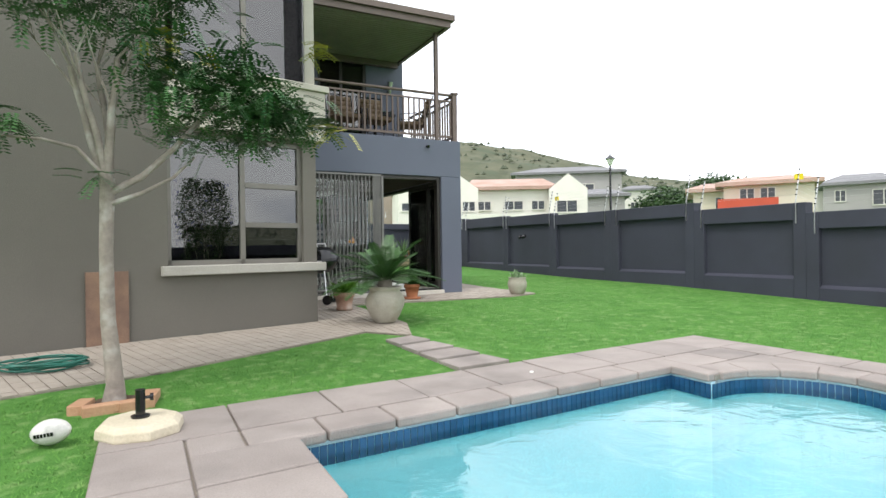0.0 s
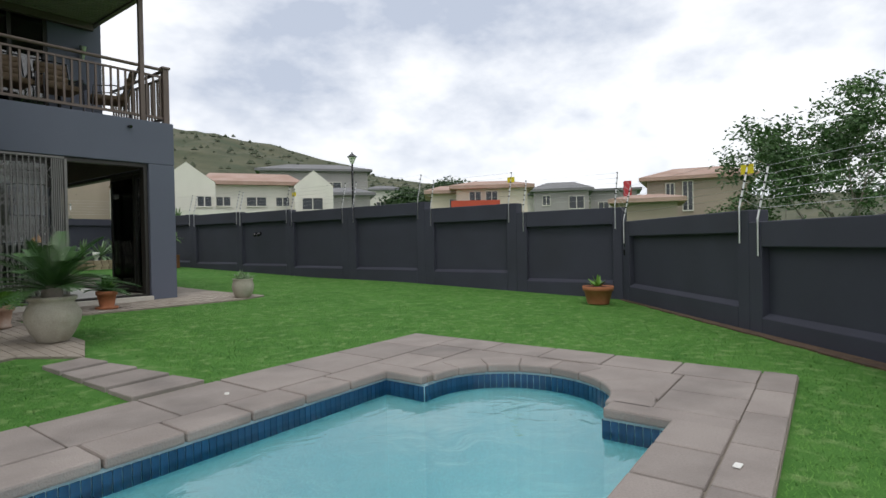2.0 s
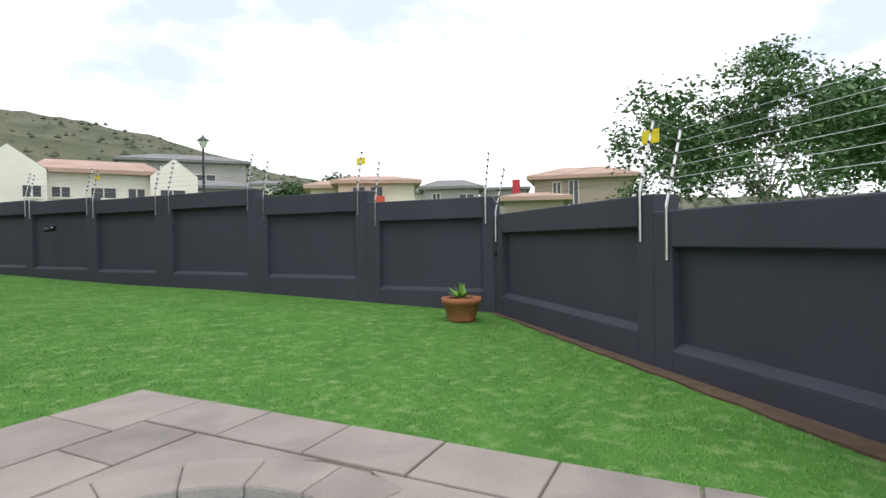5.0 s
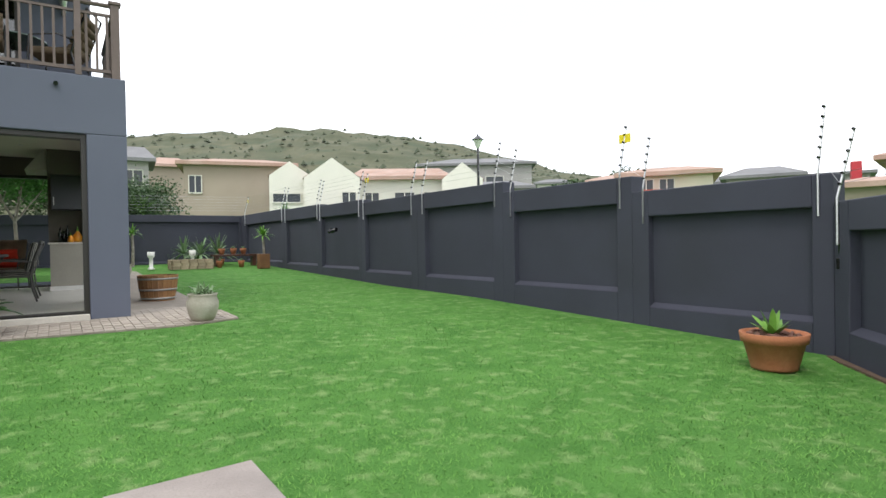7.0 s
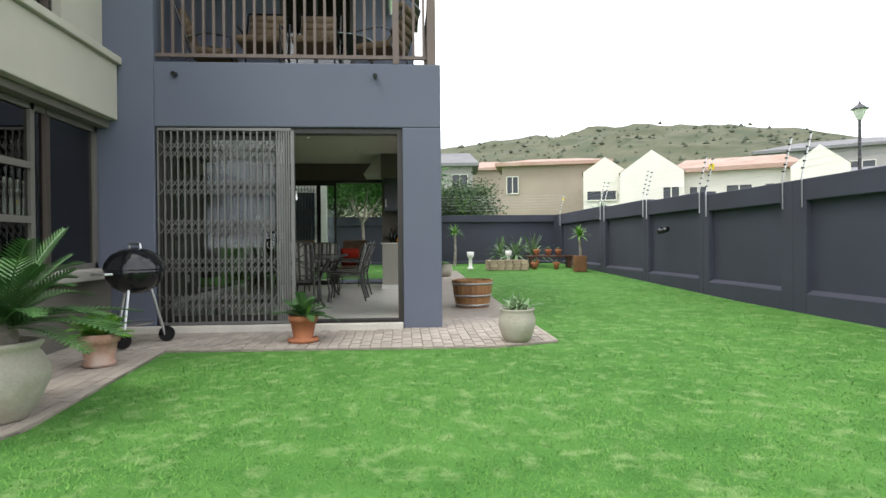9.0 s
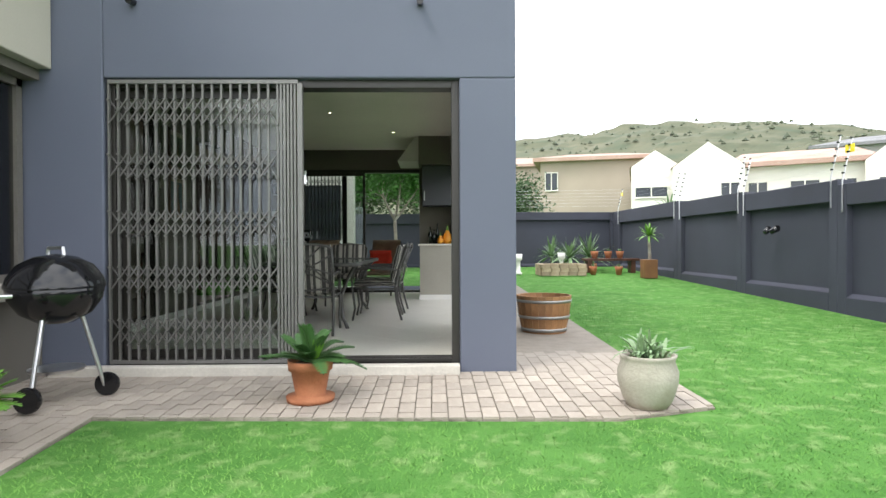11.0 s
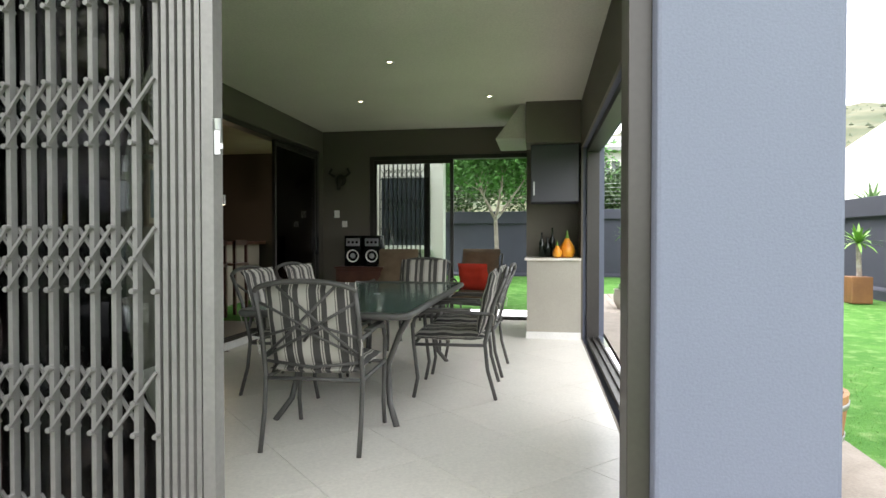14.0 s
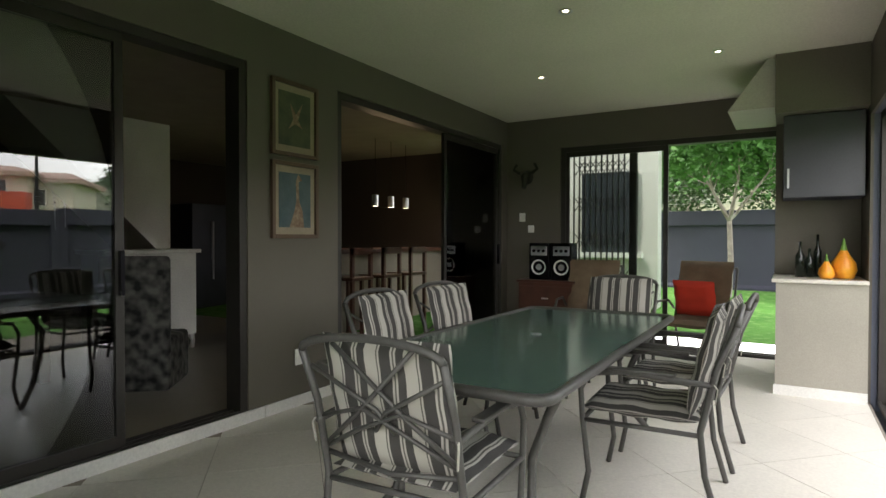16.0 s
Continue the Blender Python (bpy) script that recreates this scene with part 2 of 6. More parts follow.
def empty(name, label="", category="", group="", kind="", at=None):
    e = new(name); e.empty_display_size = 0.1
    if at: e.matrix_basis = at
    return tagged(e, label, category, group, kind)
def bx(name, m, b, parent=None, bevel=0.0, kind="", label="", category=""):
    return tagged(MB().box(*b).ob(name, m, parent, bevel=bevel), label, category, "", kind)
def clip(poly, region):
    """Cuts a polygon to a convex region given counter-clockwise."""
    out = poly
    for i in range(len(region)):
        (ax, ay), (bx_, by_) = region[i], region[(i + 1) % len(region)]; src, out = out, []
        side = lambda p: (bx_ - ax) * (p[1] - ay) - (by_ - ay) * (p[0] - ax)
        for j in range(len(src)):
            p, q = src[j], src[(j + 1) % len(src)]; a, b = side(p), side(q)
            if a >= 0: out.append(p)
            if (a >= 0) != (b >= 0): t = a / (a - b); out.append((p[0] + t * (q[0] - p[0]), p[1] + t * (q[1] - p[1])))
        if len(out) < 3: return []
    return out
def area(poly): return 0.5 * sum(p[0] * q[1] - q[0] * p[1] for p, q in zip(poly, poly[1:] + poly[:1]))
def gz(x, y):
    """Height of the garden: level by the pool, rising gently to the house and the far end."""
    if y < 3.5: return 0.0
    if y < 9.0: return 0.18 * (y - 3.5) / 5.5
    return 0.18 + min(y - 9.0, 3.0) * 0.012 + min(max(y - 12.0, 0.0), 10.0) * 0.03
FLOOR, CEIL = 0.26, 3.03

# ---- ground ----
g = MB()
xs = [-900, -300, -100, -40, -20] + [-10 + 0.5 * i for i in range(50)] + [20, 30, 60, 120, 300, 900]
ys = [-900, -300, -100, -40, -20] + [-10 + 0.5 * i for i in range(66)] + [30, 40, 60, 120, 300, 900]
PU, PV = Vector((0.996, 0.09, 0)), Vector((0, 1, 0)); PO = Vector((4.87, 3.19, 0))
def pl(u, v, z=0): return PO + PU * u + PV * v + Vector((0, 0, z))
def pool_uv(x, y): u = (x - PO.x) / PU.x; return u, y - PO.y - u * PU.y
gv = [(x, y, gz(x, y) - 0.012) for y in ys for x in xs]; nx = len(xs)
gf = []
for j in range(len(ys) - 1):
    for i in range(nx - 1):
        cu, cv = pool_uv((xs[i] + xs[i + 1]) / 2, (ys[j] + ys[j + 1]) / 2)
        if -4.0 < cu < 1.2 and -2.55 < cv < 0.6: continue
        if 2.0 < xs[i] < 6.4 and 9.5 < ys[j] < 16.6: continue
        gf.append((j * nx + i, j * nx + i + 1, (j + 1) * nx + i + 1, (j + 1) * nx + i))
tagged(MB().add(gv, gf).ob("ground", M_LAWN), "mown green lawn with dry paler patches", "lawn", "", "structure")

# ---- pool ----
pool = empty("pool", "rectangular swimming pool with rounded end and turquoise water", "pool", "", "structure")
def arc(r, n, cu=0.12, cv=-1.14): return [(cu + r * math.cos(a), cv + r * math.sin(a)) for a in [math.pi / 2 - math.pi * i / n for i in range(n + 1)]]
def outline(o, n=22):
    """Pool edge moved outwards by o, clockwise from its far corner."""
    return [(o, o), (o, -0.41)] + arc(0.73 + o, n) + [(o, -1.87), (o, -2.32 - o), (-3.6 - o, -2.32 - o), (-3.6 - o, o)]
def strip(mb, a, za, b, zb):
    k = len(a); mb.add([pl(*p, za) for p in a] + [pl(*p, zb) for p in b], [(i, (i + 1) % k, k + (i + 1) % k, k + i) for i in range(k)])
shell = MB(); a = outline(0.0); strip(shell, a, -0.05, a, -1.3); shell.add([pl(*p, -1.3) for p in a], [tuple(range(len(a)))]); shell.ob("basin", M_POOL, pool)
M_WATER = bpy.data.materials.new("water"); M_WATER.use_nodes = True
_t = M_WATER.node_tree; _n = _t.nodes; _n.remove(_n["Principled BSDF"])
_tr = _n.new("ShaderNodeBsdfTransparent"); _tr.inputs[0].default_value = (0.74, 0.96, 0.985, 1); _gl = _n.new("ShaderNodeBsdfGlossy"); _gl.inputs["Roughness"].default_value = 0.02
_fr = _n.new("ShaderNodeFresnel"); _fr.inputs[0].default_value = 1.8; _mi = _n.new("ShaderNodeMixShader"); _no = _n.new("ShaderNodeTexNoise"); _no.inputs["Scale"].default_value = 3.0; _no.inputs["Detail"].default_value = 4
_no.inputs["Distortion"].default_value = 1.2
_co = _n.new("ShaderNodeTexCoord"); _bu = _n.new("ShaderNodeBump"); _bu.inputs["Strength"].default_value = 0.16; _bu.inputs["Distance"].default_value = 0.05
_t.links.new(_co.outputs["Object"], _no.inputs["Vector"]); _t.links.new(_no.outputs[0], _bu.inputs["Height"])
for s_ in (_gl, _fr): _t.links.new(_bu.outputs[0], s_.inputs["Normal"])
_t.links.new(_fr.outputs[0], _mi.inputs[0]); _t.links.new(_tr.outputs[0], _mi.inputs[1]); _t.links.new(_gl.outputs[0], _mi.inputs[2]); _t.links.new(_mi.outputs[0], _n["Material Output"].inputs[0])
w = MB().add([pl(*p, -0.118) for p in a], [tuple(range(len(a) - 1, -1, -1))]).ob("water", M_WATER, pool); w.visible_shadow = False
tagged(w, "clear turquoise water with light ripples")
lip = MB(); strip(lip, outline(0.0), -0.05, outline(0.03), -0.05); strip(lip, outline(0.0), -0.03, outline(0.0), -0.05); lip.ob("rim", mat("pale_blue_rim", (0.4, 0.55, 0.6)), pool)

# ---- boundary wall ----
def wall_run(name, p0, p1, panels, base, label):
    """A wall of piers, coping band and recessed panels; panels: (s0, s1, top, panel top, ledge) along the run."""
    e = empty(name, label, "boundary wall", "", "structure")
    p0, p1 = Vector((*p0, 0)), Vector((*p1, 0)); d = (p1 - p0).normalized(); m = Matrix.Translation(p0) @ Matrix(((d.x, -d.y, 0), (d.y, d.x, 0), (0, 0, 1))).to_4x4()
    ln = (p1 - p0).length; mb, pan = MB(), []
    prev = 0.0
    for i, (s0, s1, top, pt, lg) in enumerate(panels):
        nxt = panels[i + 1][0] if i + 1 < len(panels) else ln
        mid = (s1 + nxt) / 2 if i + 1 < len(panels) else ln
        mb.box(prev, 0, base, s0, 0.24, top, m); mb.box(s1, 0, base, mid, 0.24, top, m)
        mb.box(s0, 0, pt, s1, 0.24, top, m); mb.box(s0, 0, base, s1, 0.24, lg - 0.05, m)
        mb.add([m @ Vector(p) for p in ((s0, 0, lg - 0.05), (s1, 0, lg - 0.05), (s1, 0.09, lg), (s0, 0.09, lg))], [(0, 1, 2, 3)])
        p = MB().box(s0, 0.09, lg - 0.06, s1, 0.2, pt, m).ob("panel", M_DARK, e)
        prev = mid
    mb.ob("pier", M_DARK, e, bevel=0.012)
    return m
WA = [(0.18, 1.92, 1.63, 1.33, 0.33), (2.37, 4.26, 1.82, 1.5, 0.48), (4.75, 6.73, 1.98, 1.69, 0.5), (7.24, 9.15, 1.98, 1.69, 0.51), (9.49, 11.59, 2.05, 1.75, 0.55), (11.89, 14.19, 2.1, 1.77, 0.58), (14.59, 18.3, 2.14, 1.8, 0.62)]
XA = lambda y: 11.42 - 0.0125 * (y - 3.76)
mA = wall_run("wall_east", (XA(22.6), 22.6), (XA(3.76), 3.76), [(18.84 - b_, 18.84 - a_, c_, d_, e_) for a_, b_, c_, d_, e_ in reversed(WA)], -0.2, "charcoal painted garden wall with recessed panels")
mB = wall_run("wall_south_east", (11.42, 3.76), (4.5, -2.8), [(0.28, 3.44, 1.37, 1.11, 0.3), (3.88, 7.0, 1.23, 0.95, 0.22), (7.4, 9.3, 1.2, 0.93, 0.2)], -0.2, "charcoal painted garden wall with recessed panels")
mC = wall_run("wall_north", (-8.0, 22.6), (11.4, 22.6), [(0.4, 4.4, 2.1, 1.8, 0.6), (4.8, 9.4, 2.1, 1.8, 0.6), (9.8, 14.2, 2.1, 1.8, 0.6), (14.6, 19.1, 2.14, 1.9, 0.6)], -0.2, "charcoal painted garden wall with recessed panels")

rs_ = random.Random(6); so = [(i * .25, -.03 - .022 * i * .25 - rs_.uniform(0, .05)) for i in range(38)] + [(9.25, -.002), (0, -.002)]
MB().prism([tuple((mB @ Vector((p[0], p[1], 0))).xy) for p in so], -.03, .006).ob("soil_strip", M_SOIL, kind="structure")

# ---- house ----
front = empty("wall_front", "slate blue plastered front wall under a balcony", "wall", "", "structure")
fw = MB()
fw.box(2.6, 9.76, -0.1, 3.28, 9.98, 6.3); fw.box(3.28, 9.76, 2.48, 6.46, 9.98, 3.2); fw.box(6.02, 9.76, -0.1, 6.46, 9.98, 2.48); fw.box(3.28, 9.76, -0.1, 6.02, 9.98, 0.2)
fw.ob("plaster", M_BLUE, front, bevel=0.012)
east = empty("wall_garden", "slate blue plastered wall with a wide sliding door opening", "wall", "", "structure")
ew = MB(); ew.box(6.22, 9.98, 2.48, 6.459, 16.9, 3.2); ew.box(6.22, 15.15, -0.1, 6.459, 16.9, 2.48); ew.box(6.22, 9.98, -0.1, 6.459, 15.15, 0.2); ew.ob("plaster", M_BLUE, east)
ei = MB(); ei.box(6.2, 9.985, 2.48, 6.22, 16.6, CEIL); ei.box(6.2, 15.15, FLOOR, 6.22, 16.6, 2.48); ei.ob("inner_face", M_TAUPE, east)
fi = MB(); fi.box(2.5, 9.98, 2.5, 6.2, 10.0, CEIL); fi.box(2.5, 9.98, FLOOR, 3.26, 10.0, 2.5); fi.box(6.04, 9.98, FLOOR, 6.2, 10.0, 2.5); fi.ob("inner_face", M_TAUPE, front)
lw = empty("wall_lounge", "dark taupe painted wall with two sliding doors", "wall", "", "structure")
ll = MB()
for b in ((9.98, 10.15, FLOOR, CEIL), (10.15, 12.36, 2.72, CEIL), (12.36, 13.28, FLOOR, CEIL), (13.28, 16.45, 2.72, CEIL), (16.45, 16.6, FLOOR, CEIL), (10.15, 12.36, FLOOR - 0.05, 0.315), (13.28, 16.45, FLOOR - 0.05, 0.315)):
    ll.box(2.3, b[0], b[2], 2.5, b[1], b[3])
ll.ob("plaster", M_TAUPE, lw)
sk = MB()
for y0, y1 in ((10.0, 12.5), (12.5, 13.28), (13.28, 16.7)): sk.box(2.5, y0, FLOOR, 2.512, y1 - 0.006, 0.34)
tagged(sk.ob("baseboard", M_WHITE), "pale tiled skirting", "skirting", "", "structure")
bw = empty("wall_back", "dark taupe painted rear wall with sliding door opening", "wall", "", "structure")
bb = MB(); bb.box(2.3, 16.6, FLOOR - .3, 3.22, 16.8, CEIL); bb.box(3.22, 16.6, 2.65, 5.75, 16.8, CEIL); bb.box(5.75, 16.6, FLOOR - .3, 6.46, 16.8, CEIL); bb.box(3.22, 16.6, -.1, 5.75, 16.8, .22); bb.ob("plaster", M_TAUPE, bw)
tagged(MB().box(2.3, 9.98, CEIL, 6.22, 16.8, 3.19).ob("ceiling", M_CEIL), "pale grey-green painted ceiling", "ceiling", "", "structure")
tagged(MB().box(2.3, 9.98, 3.19, 6.459, 16.8, 3.2).ob("balcony_floor", M_GROUT), "balcony screed floor", "floor", "", "structure")
# lounge behind the sliding doors
ro = empty("lounge_shell", "dim brown-walled lounge and kitchen behind the doors", "room", "", "structure")
# room walls darkened by colour so the lounge reads as unlit
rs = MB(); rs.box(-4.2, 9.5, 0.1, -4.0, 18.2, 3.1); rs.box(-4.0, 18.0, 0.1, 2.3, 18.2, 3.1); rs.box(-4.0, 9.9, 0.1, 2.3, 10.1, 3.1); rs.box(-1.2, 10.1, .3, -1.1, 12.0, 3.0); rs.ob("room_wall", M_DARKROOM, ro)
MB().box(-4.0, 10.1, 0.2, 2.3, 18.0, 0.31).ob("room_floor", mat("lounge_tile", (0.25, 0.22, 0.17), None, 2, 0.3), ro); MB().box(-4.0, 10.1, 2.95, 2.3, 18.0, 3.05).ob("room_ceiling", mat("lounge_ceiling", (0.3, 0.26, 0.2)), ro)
# upper storey
up = empty("upper_storey", "slate blue upper storey behind the balcony", "house", "", "structure")
uu = MB(); uu.box(2.3, 12.0, 3.2, 4.2, 12.2, 6.3); uu.box(5.3, 12.0, 3.2, 6.2, 12.2, 6.3); uu.box(4.2, 12.0, 5.3, 5.3, 12.2, 6.3); uu.box(6.0, 12.2, 3.2, 6.2, 17, 6.3); uu.box(2.3, 17, 3.2, 6.2, 17.2, 6.3); uu.box(2.3, 9.98, 3.2, 2.6, 12.0, 6.3)
uu.ob("plaster", M_BLUE, up); MB().box(2.2, 12.0, 6.3, 6.4, 17.3, 6.45).ob("roof", M_BROWN, up)
ud = MB(); ud.box(4.2, 12.02, 3.2, 4.26, 12.1, 5.3); ud.box(5.24, 12.02, 3.2, 5.3, 12.1, 5.3); ud.box(4.7, 12.02, 3.2, 4.76, 12.1, 5.3); ud.box(4.2, 12.02, 5.24, 5.3, 12.1, 5.3); ud.ob("door_frame", M_ALU, up)
MB().box(4.26, 12.05, 3.2, 5.24, 12.06, 5.24).ob("door_glass", M_TINT, up)
# canopy with ribbed sheet
can = empty("balcony_canopy", "brown fascia canopy with ribbed underside over the balcony", "canopy", "", "structure")
cm = MB(); cm.box(2.95, 9.42, 5.3, 6.1, 9.5, 5.42); cm.box(2.95, 9.36, 5.42, 6.16, 9.44, 5.53); cm.box(6.02, 9.5, 5.3, 6.1, 12.0, 5.42); cm.box(6.08, 9.44, 5.42, 6.16, 12.0, 5.53); cm.ob("fascia", M_BROWN, can)
cr = MB()
for i in range(26): cr.box(3.0, 9.5 + i * 0.096, 5.33, 6.02, 9.54 + i * 0.096, 5.37)
cr.box(3.0, 9.5, 5.37, 6.02, 12.0, 5.39); cr.ob("sheet", mat("ribbed_sheet", (0.3, 0.27, 0.23)), can)
cb = MB(); cb.box(3.0, 11.85, 5.2, 6.02, 11.95, 5.33); cb.box(5.92, 9.76, 3.2, 5.99, 9.83, 5.3); cb.ob("post", M_BROWN, can)
# balcony rail
rail = empty("balcony_railing", "brown painted steel balcony railing with square balusters", "railing", "", "structure")
rr = MB(); rr.box(6.31, 9.78, 3.2, 6.41, 9.88, 4.13); rr.box(6.29, 9.76, 4.13, 6.43, 9.9, 4.17); rr.ob("corner_post", M_BROWN, rail, bevel=0.006)
rb = MB(); rb.tube([(3.28, 9.83, 4.12), (6.36, 9.83, 4.12)], 0.028); rb.box(3.28, 9.81, 3.98, 6.31, 9.85, 4.01); rb.box(3.28, 9.81, 3.27, 6.31, 9.85, 3.31)
rb.tube([(6.36, 9.83, 4.12), (6.36, 12.0, 4.12)], 0.028); rb.box(6.34, 9.88, 3.98, 6.38, 12.0, 4.01); rb.box(6.34, 9.88, 3.27, 6.38, 12.0, 3.31); rb.ob("handrail", M_BROWN, rail)
bal = MB().box(-0.014, -0.014, 3.31, 0.014, 0.014, 3.98).mesh("baluster", M_BROWN)
for i in range(27):
    o = new("baluster", bal); o.parent = rail; o.location = (3.36 + i * 0.112, 9.83, 0)
for i in range(18):
    o = new("baluster", bal); o.parent = rail; o.location = (6.36, 9.99 + i * 0.112, 0)
for x in (3.52, 5.72):
    tagged(MB().tube([(x, 9.78, 3.06), (x, 9.68, 3.045)], 0.026, 12).ob("drain_spout", M_BLACK), "short black balcony drain spout", "spout")

# beige wing: oblique front with window, side with window
wing = empty("wing_house", "taupe plastered house wing with corner windows", "house", "", "structure")
C0 = Vector((2.85, 7.22, 0)); dF = Vector((0.974, 0.225, 0)); mF = Matrix.Translation(C0) @ Matrix(((dF.x, -dF.y, 0), (dF.y, dF.x, 0), (0, 0, 1))).to_4x4()
wf = MB()  # local x along the front (0 at the corner, minus to the far end), y into the wing
for b in ((-7.5, 0, -0.2, -1.85, 0.22, 6.2), (-1.85, 0, -0.2, 0, 0.22, 0.81), (-0.19, 0.002, 0.81, -0.002, 0.22, 2.46), (-1.85, 0, 2.46, 0, 0.22, 2.6)): wf.box(*b, mF)
wf.box(2.56, 7.4, -0.2, 2.8, 9.76, 0.81); wf.box(2.56, 7.4, 2.46, 2.798, 9.76, 2.6)
wf.ob("plaster", M_BEIGE, wing)
ov = MB(); ov.box(-1.85, -0.1, 2.5, 0.1, 0.2, 3.15, mF); ov.box(2.5, 7.3, 2.54, 2.9, 9.75, 3.15); ov.box(-1.89, -0.14, 3.15, 0.14, 0.2, 3.23, mF); ov.box(2.5, 7.35, 3.15, 2.95, 9.755, 3.23)
ov.box(-1.9, 0.05, 3.23, -1.85, 0.22, 6.2, mF); ov.box(-0.15, 0.0, 3.23, 0, 0.2, 6.2, mF); ov.box(2.55, 9.0, 3.23, 2.75, 9.75, 6.2); ov.box(-1.8, 0.04, 5.2, 0, 0.22, 6.2, mF); ov.box(2.54, 7.4, 5.2, 2.74, 9.0, 6.2)
ov.ob("upper_band", M_CREAM, wing, bevel=0.01)
sl = MB(); sl.box(-1.93, -0.09, 0.81, 0.09, 0.12, 0.92, mF); sl.box(2.6, 7.33, 0.81, 2.9, 9.755, 0.92); sl.ob("sill", mat("sill_plaster", (0.36, 0.34, 0.3), None, 2, 0.8, bump=0.3), wing, bevel=0.01)
fr = MB()
for b in ((-1.85, -1.8, .92, 2.46), (-.24, -.19, .92, 2.46), (-1.0, -.94, .92, 2.46)): fr.box(b[0], 0.06, b[2], b[1], 0.13, b[3], mF)
for z in (0.92, 2.4): fr.box(-1.85, 0.06, z, -.19, 0.13, z + 0.06, mF)
for z in (1.37, 1.86): fr.box(-.94, 0.05, z, -.24, 0.14, z + 0.06, mF)
for y in (7.42, 8.6, 9.68): fr.box(2.6, y, .92, 2.68, y + 0.06, 2.46)
for z in (0.92, 2.4): fr.box(2.6, 7.42, z, 2.68, 9.74, z + 0.06)
for z in (1.37, 1.86): fr.box(2.59, 7.48, z, 2.69, 8.6, z + 0.06)
fr.box(-1.75, 0.08, 3.23, -1.68, 0.13, 5.2, mF); fr.box(-.95, 0.08, 3.23, -.89, 0.13, 5.2, mF)
fr.ob("window_frame", mat("taupe_frame", (0.16, 0.15, 0.13), None, 4, 0.5, 0.3), wing)
gl = MB(); gl.box(-1.81, 0.09, .9, -.2, 0.1, 2.42, mF); gl.box(2.64, 7.45, .9, 2.65, 9.7, 2.42); gl.box(-1.7, 0.1, 3.23, -.15, 0.11, 5.2, mF); gl.box(2.64, 7.0, 3.23, 2.65, 9.0, 5.2)
gl.ob("pane", M_TINT, wing)
bl = MB()  # venetian blinds inside the panes
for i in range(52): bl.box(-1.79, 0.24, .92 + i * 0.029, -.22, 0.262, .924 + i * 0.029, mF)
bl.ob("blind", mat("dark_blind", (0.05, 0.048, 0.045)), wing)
# inner walls behind the panes, indoor shade carried by their dark colour
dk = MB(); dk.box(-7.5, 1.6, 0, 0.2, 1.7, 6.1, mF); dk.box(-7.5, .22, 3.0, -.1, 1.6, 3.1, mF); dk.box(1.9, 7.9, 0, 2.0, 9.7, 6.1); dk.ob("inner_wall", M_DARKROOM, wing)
MB().box(-7.6, -0.1, 6.2, 0.1, 6, 6.35, mF).ob("roof", M_BROWN, wing)
bx("cover_board", mat("rusty_board", (0.16, 0.1, 0.075), (0.24, 0.15, 0.1), 5, 0.9, bump=0.4), (-2.66, -0.03, 0.07, -2.26, -0.004, 0.88), None, 0.004, "", "rust-brown board leaning on the taupe wall", "board").matrix_basis = mF

# ---- distance ----
hill = MB(); prof = [(-60, 8.0), (-30, 8.3), (0, 8.8), (6, 9.4), (12, 10.1), (22, 10.7), (30, 10.1), (36, 9.0), (46, 6.4), (55, 5.2), (62, 4.6), (80, 3.6), (110, 3.0), (150, 2.4)]
na, nr = 260, 14
def hel(a):
    for (a0, e0), (a1, e1) in zip(prof, prof[1:]):
        if a <= a1: return e0 + (e1 - e0) * (a - a0) / (a1 - a0)
    return 2.4
hv = []
for j in range(nr):
    f = j / (nr - 1); r = 260 + 340 * f
    for i in range(na):
        a_ = -60 + 210 * i / (na - 1); h = math.tan(radians(hel(a_) * 1.05)) * 600 * (f ** 0.8) + 5 * f * noise.noise((a_ * 0.3, f * 6, 0)) + 2.5 * f * noise.noise((a_ * 1.5, f * 14, 3))
        hv.append((5.6 + r * math.sin(radians(a_)), 1.4 + r * math.cos(radians(a_)), h - 2))
hf = [(j * na + i, j * na + i + 1, (j + 1) * na + i + 1, (j + 1) * na + i) for j in range(nr - 1) for i in range(na - 1)]
M_HILL = mat("bushveld", (0.05, 0.062, 0.028), (0.1, 0.1, 0.055), 0.035, 0.95, bump=0.5, fine=0.25, c3=(0.05, 0.07, 0.035), s3=0.05)
tagged(hill.add(hv, hf).ob("hill_backdrop", M_HILL), "grassy hill dotted with dark shrubs", "hill", "", "structure")
rng = random.Random(4); sh = MB()
for k in range(3200):
    i = rng.randrange(na * (nr - 2)) + na; p = Vector(hv[i]) + Vector((rng.uniform(-9, 9), rng.uniform(-9, 9), 0)); s_ = rng.uniform(0.9, 2.6)
    vs = [p + Vector((s_ * math.cos(q) * rng.uniform(.7, 1.3), s_ * math.sin(q) * rng.uniform(.7, 1.3), 0.2)) for q in (0, 1.26, 2.5, 3.77, 5.03)] + [p + Vector((rng.uniform(-.5, .5), 0, s_ * rng.uniform(.9, 1.5)))]
    sh.add(vs, [(0, 1, 5), (1, 2, 5), (2, 3, 5), (3, 4, 5), (4, 0, 5)])
tagged(sh.ob("hill_shrubs", mat("far_shrub", (0.035, 0.05, 0.022), (0.06, 0.075, 0.035), 0.1)), "scattered dark shrubs on the hill", "shrubs", "", "stuff")
M_OROOF = mat("orange_roof_tile", (0.34, 0.22, 0.17), (0.42, 0.3, 0.25), 0.7, 0.9, bump=0.5, fine=6)
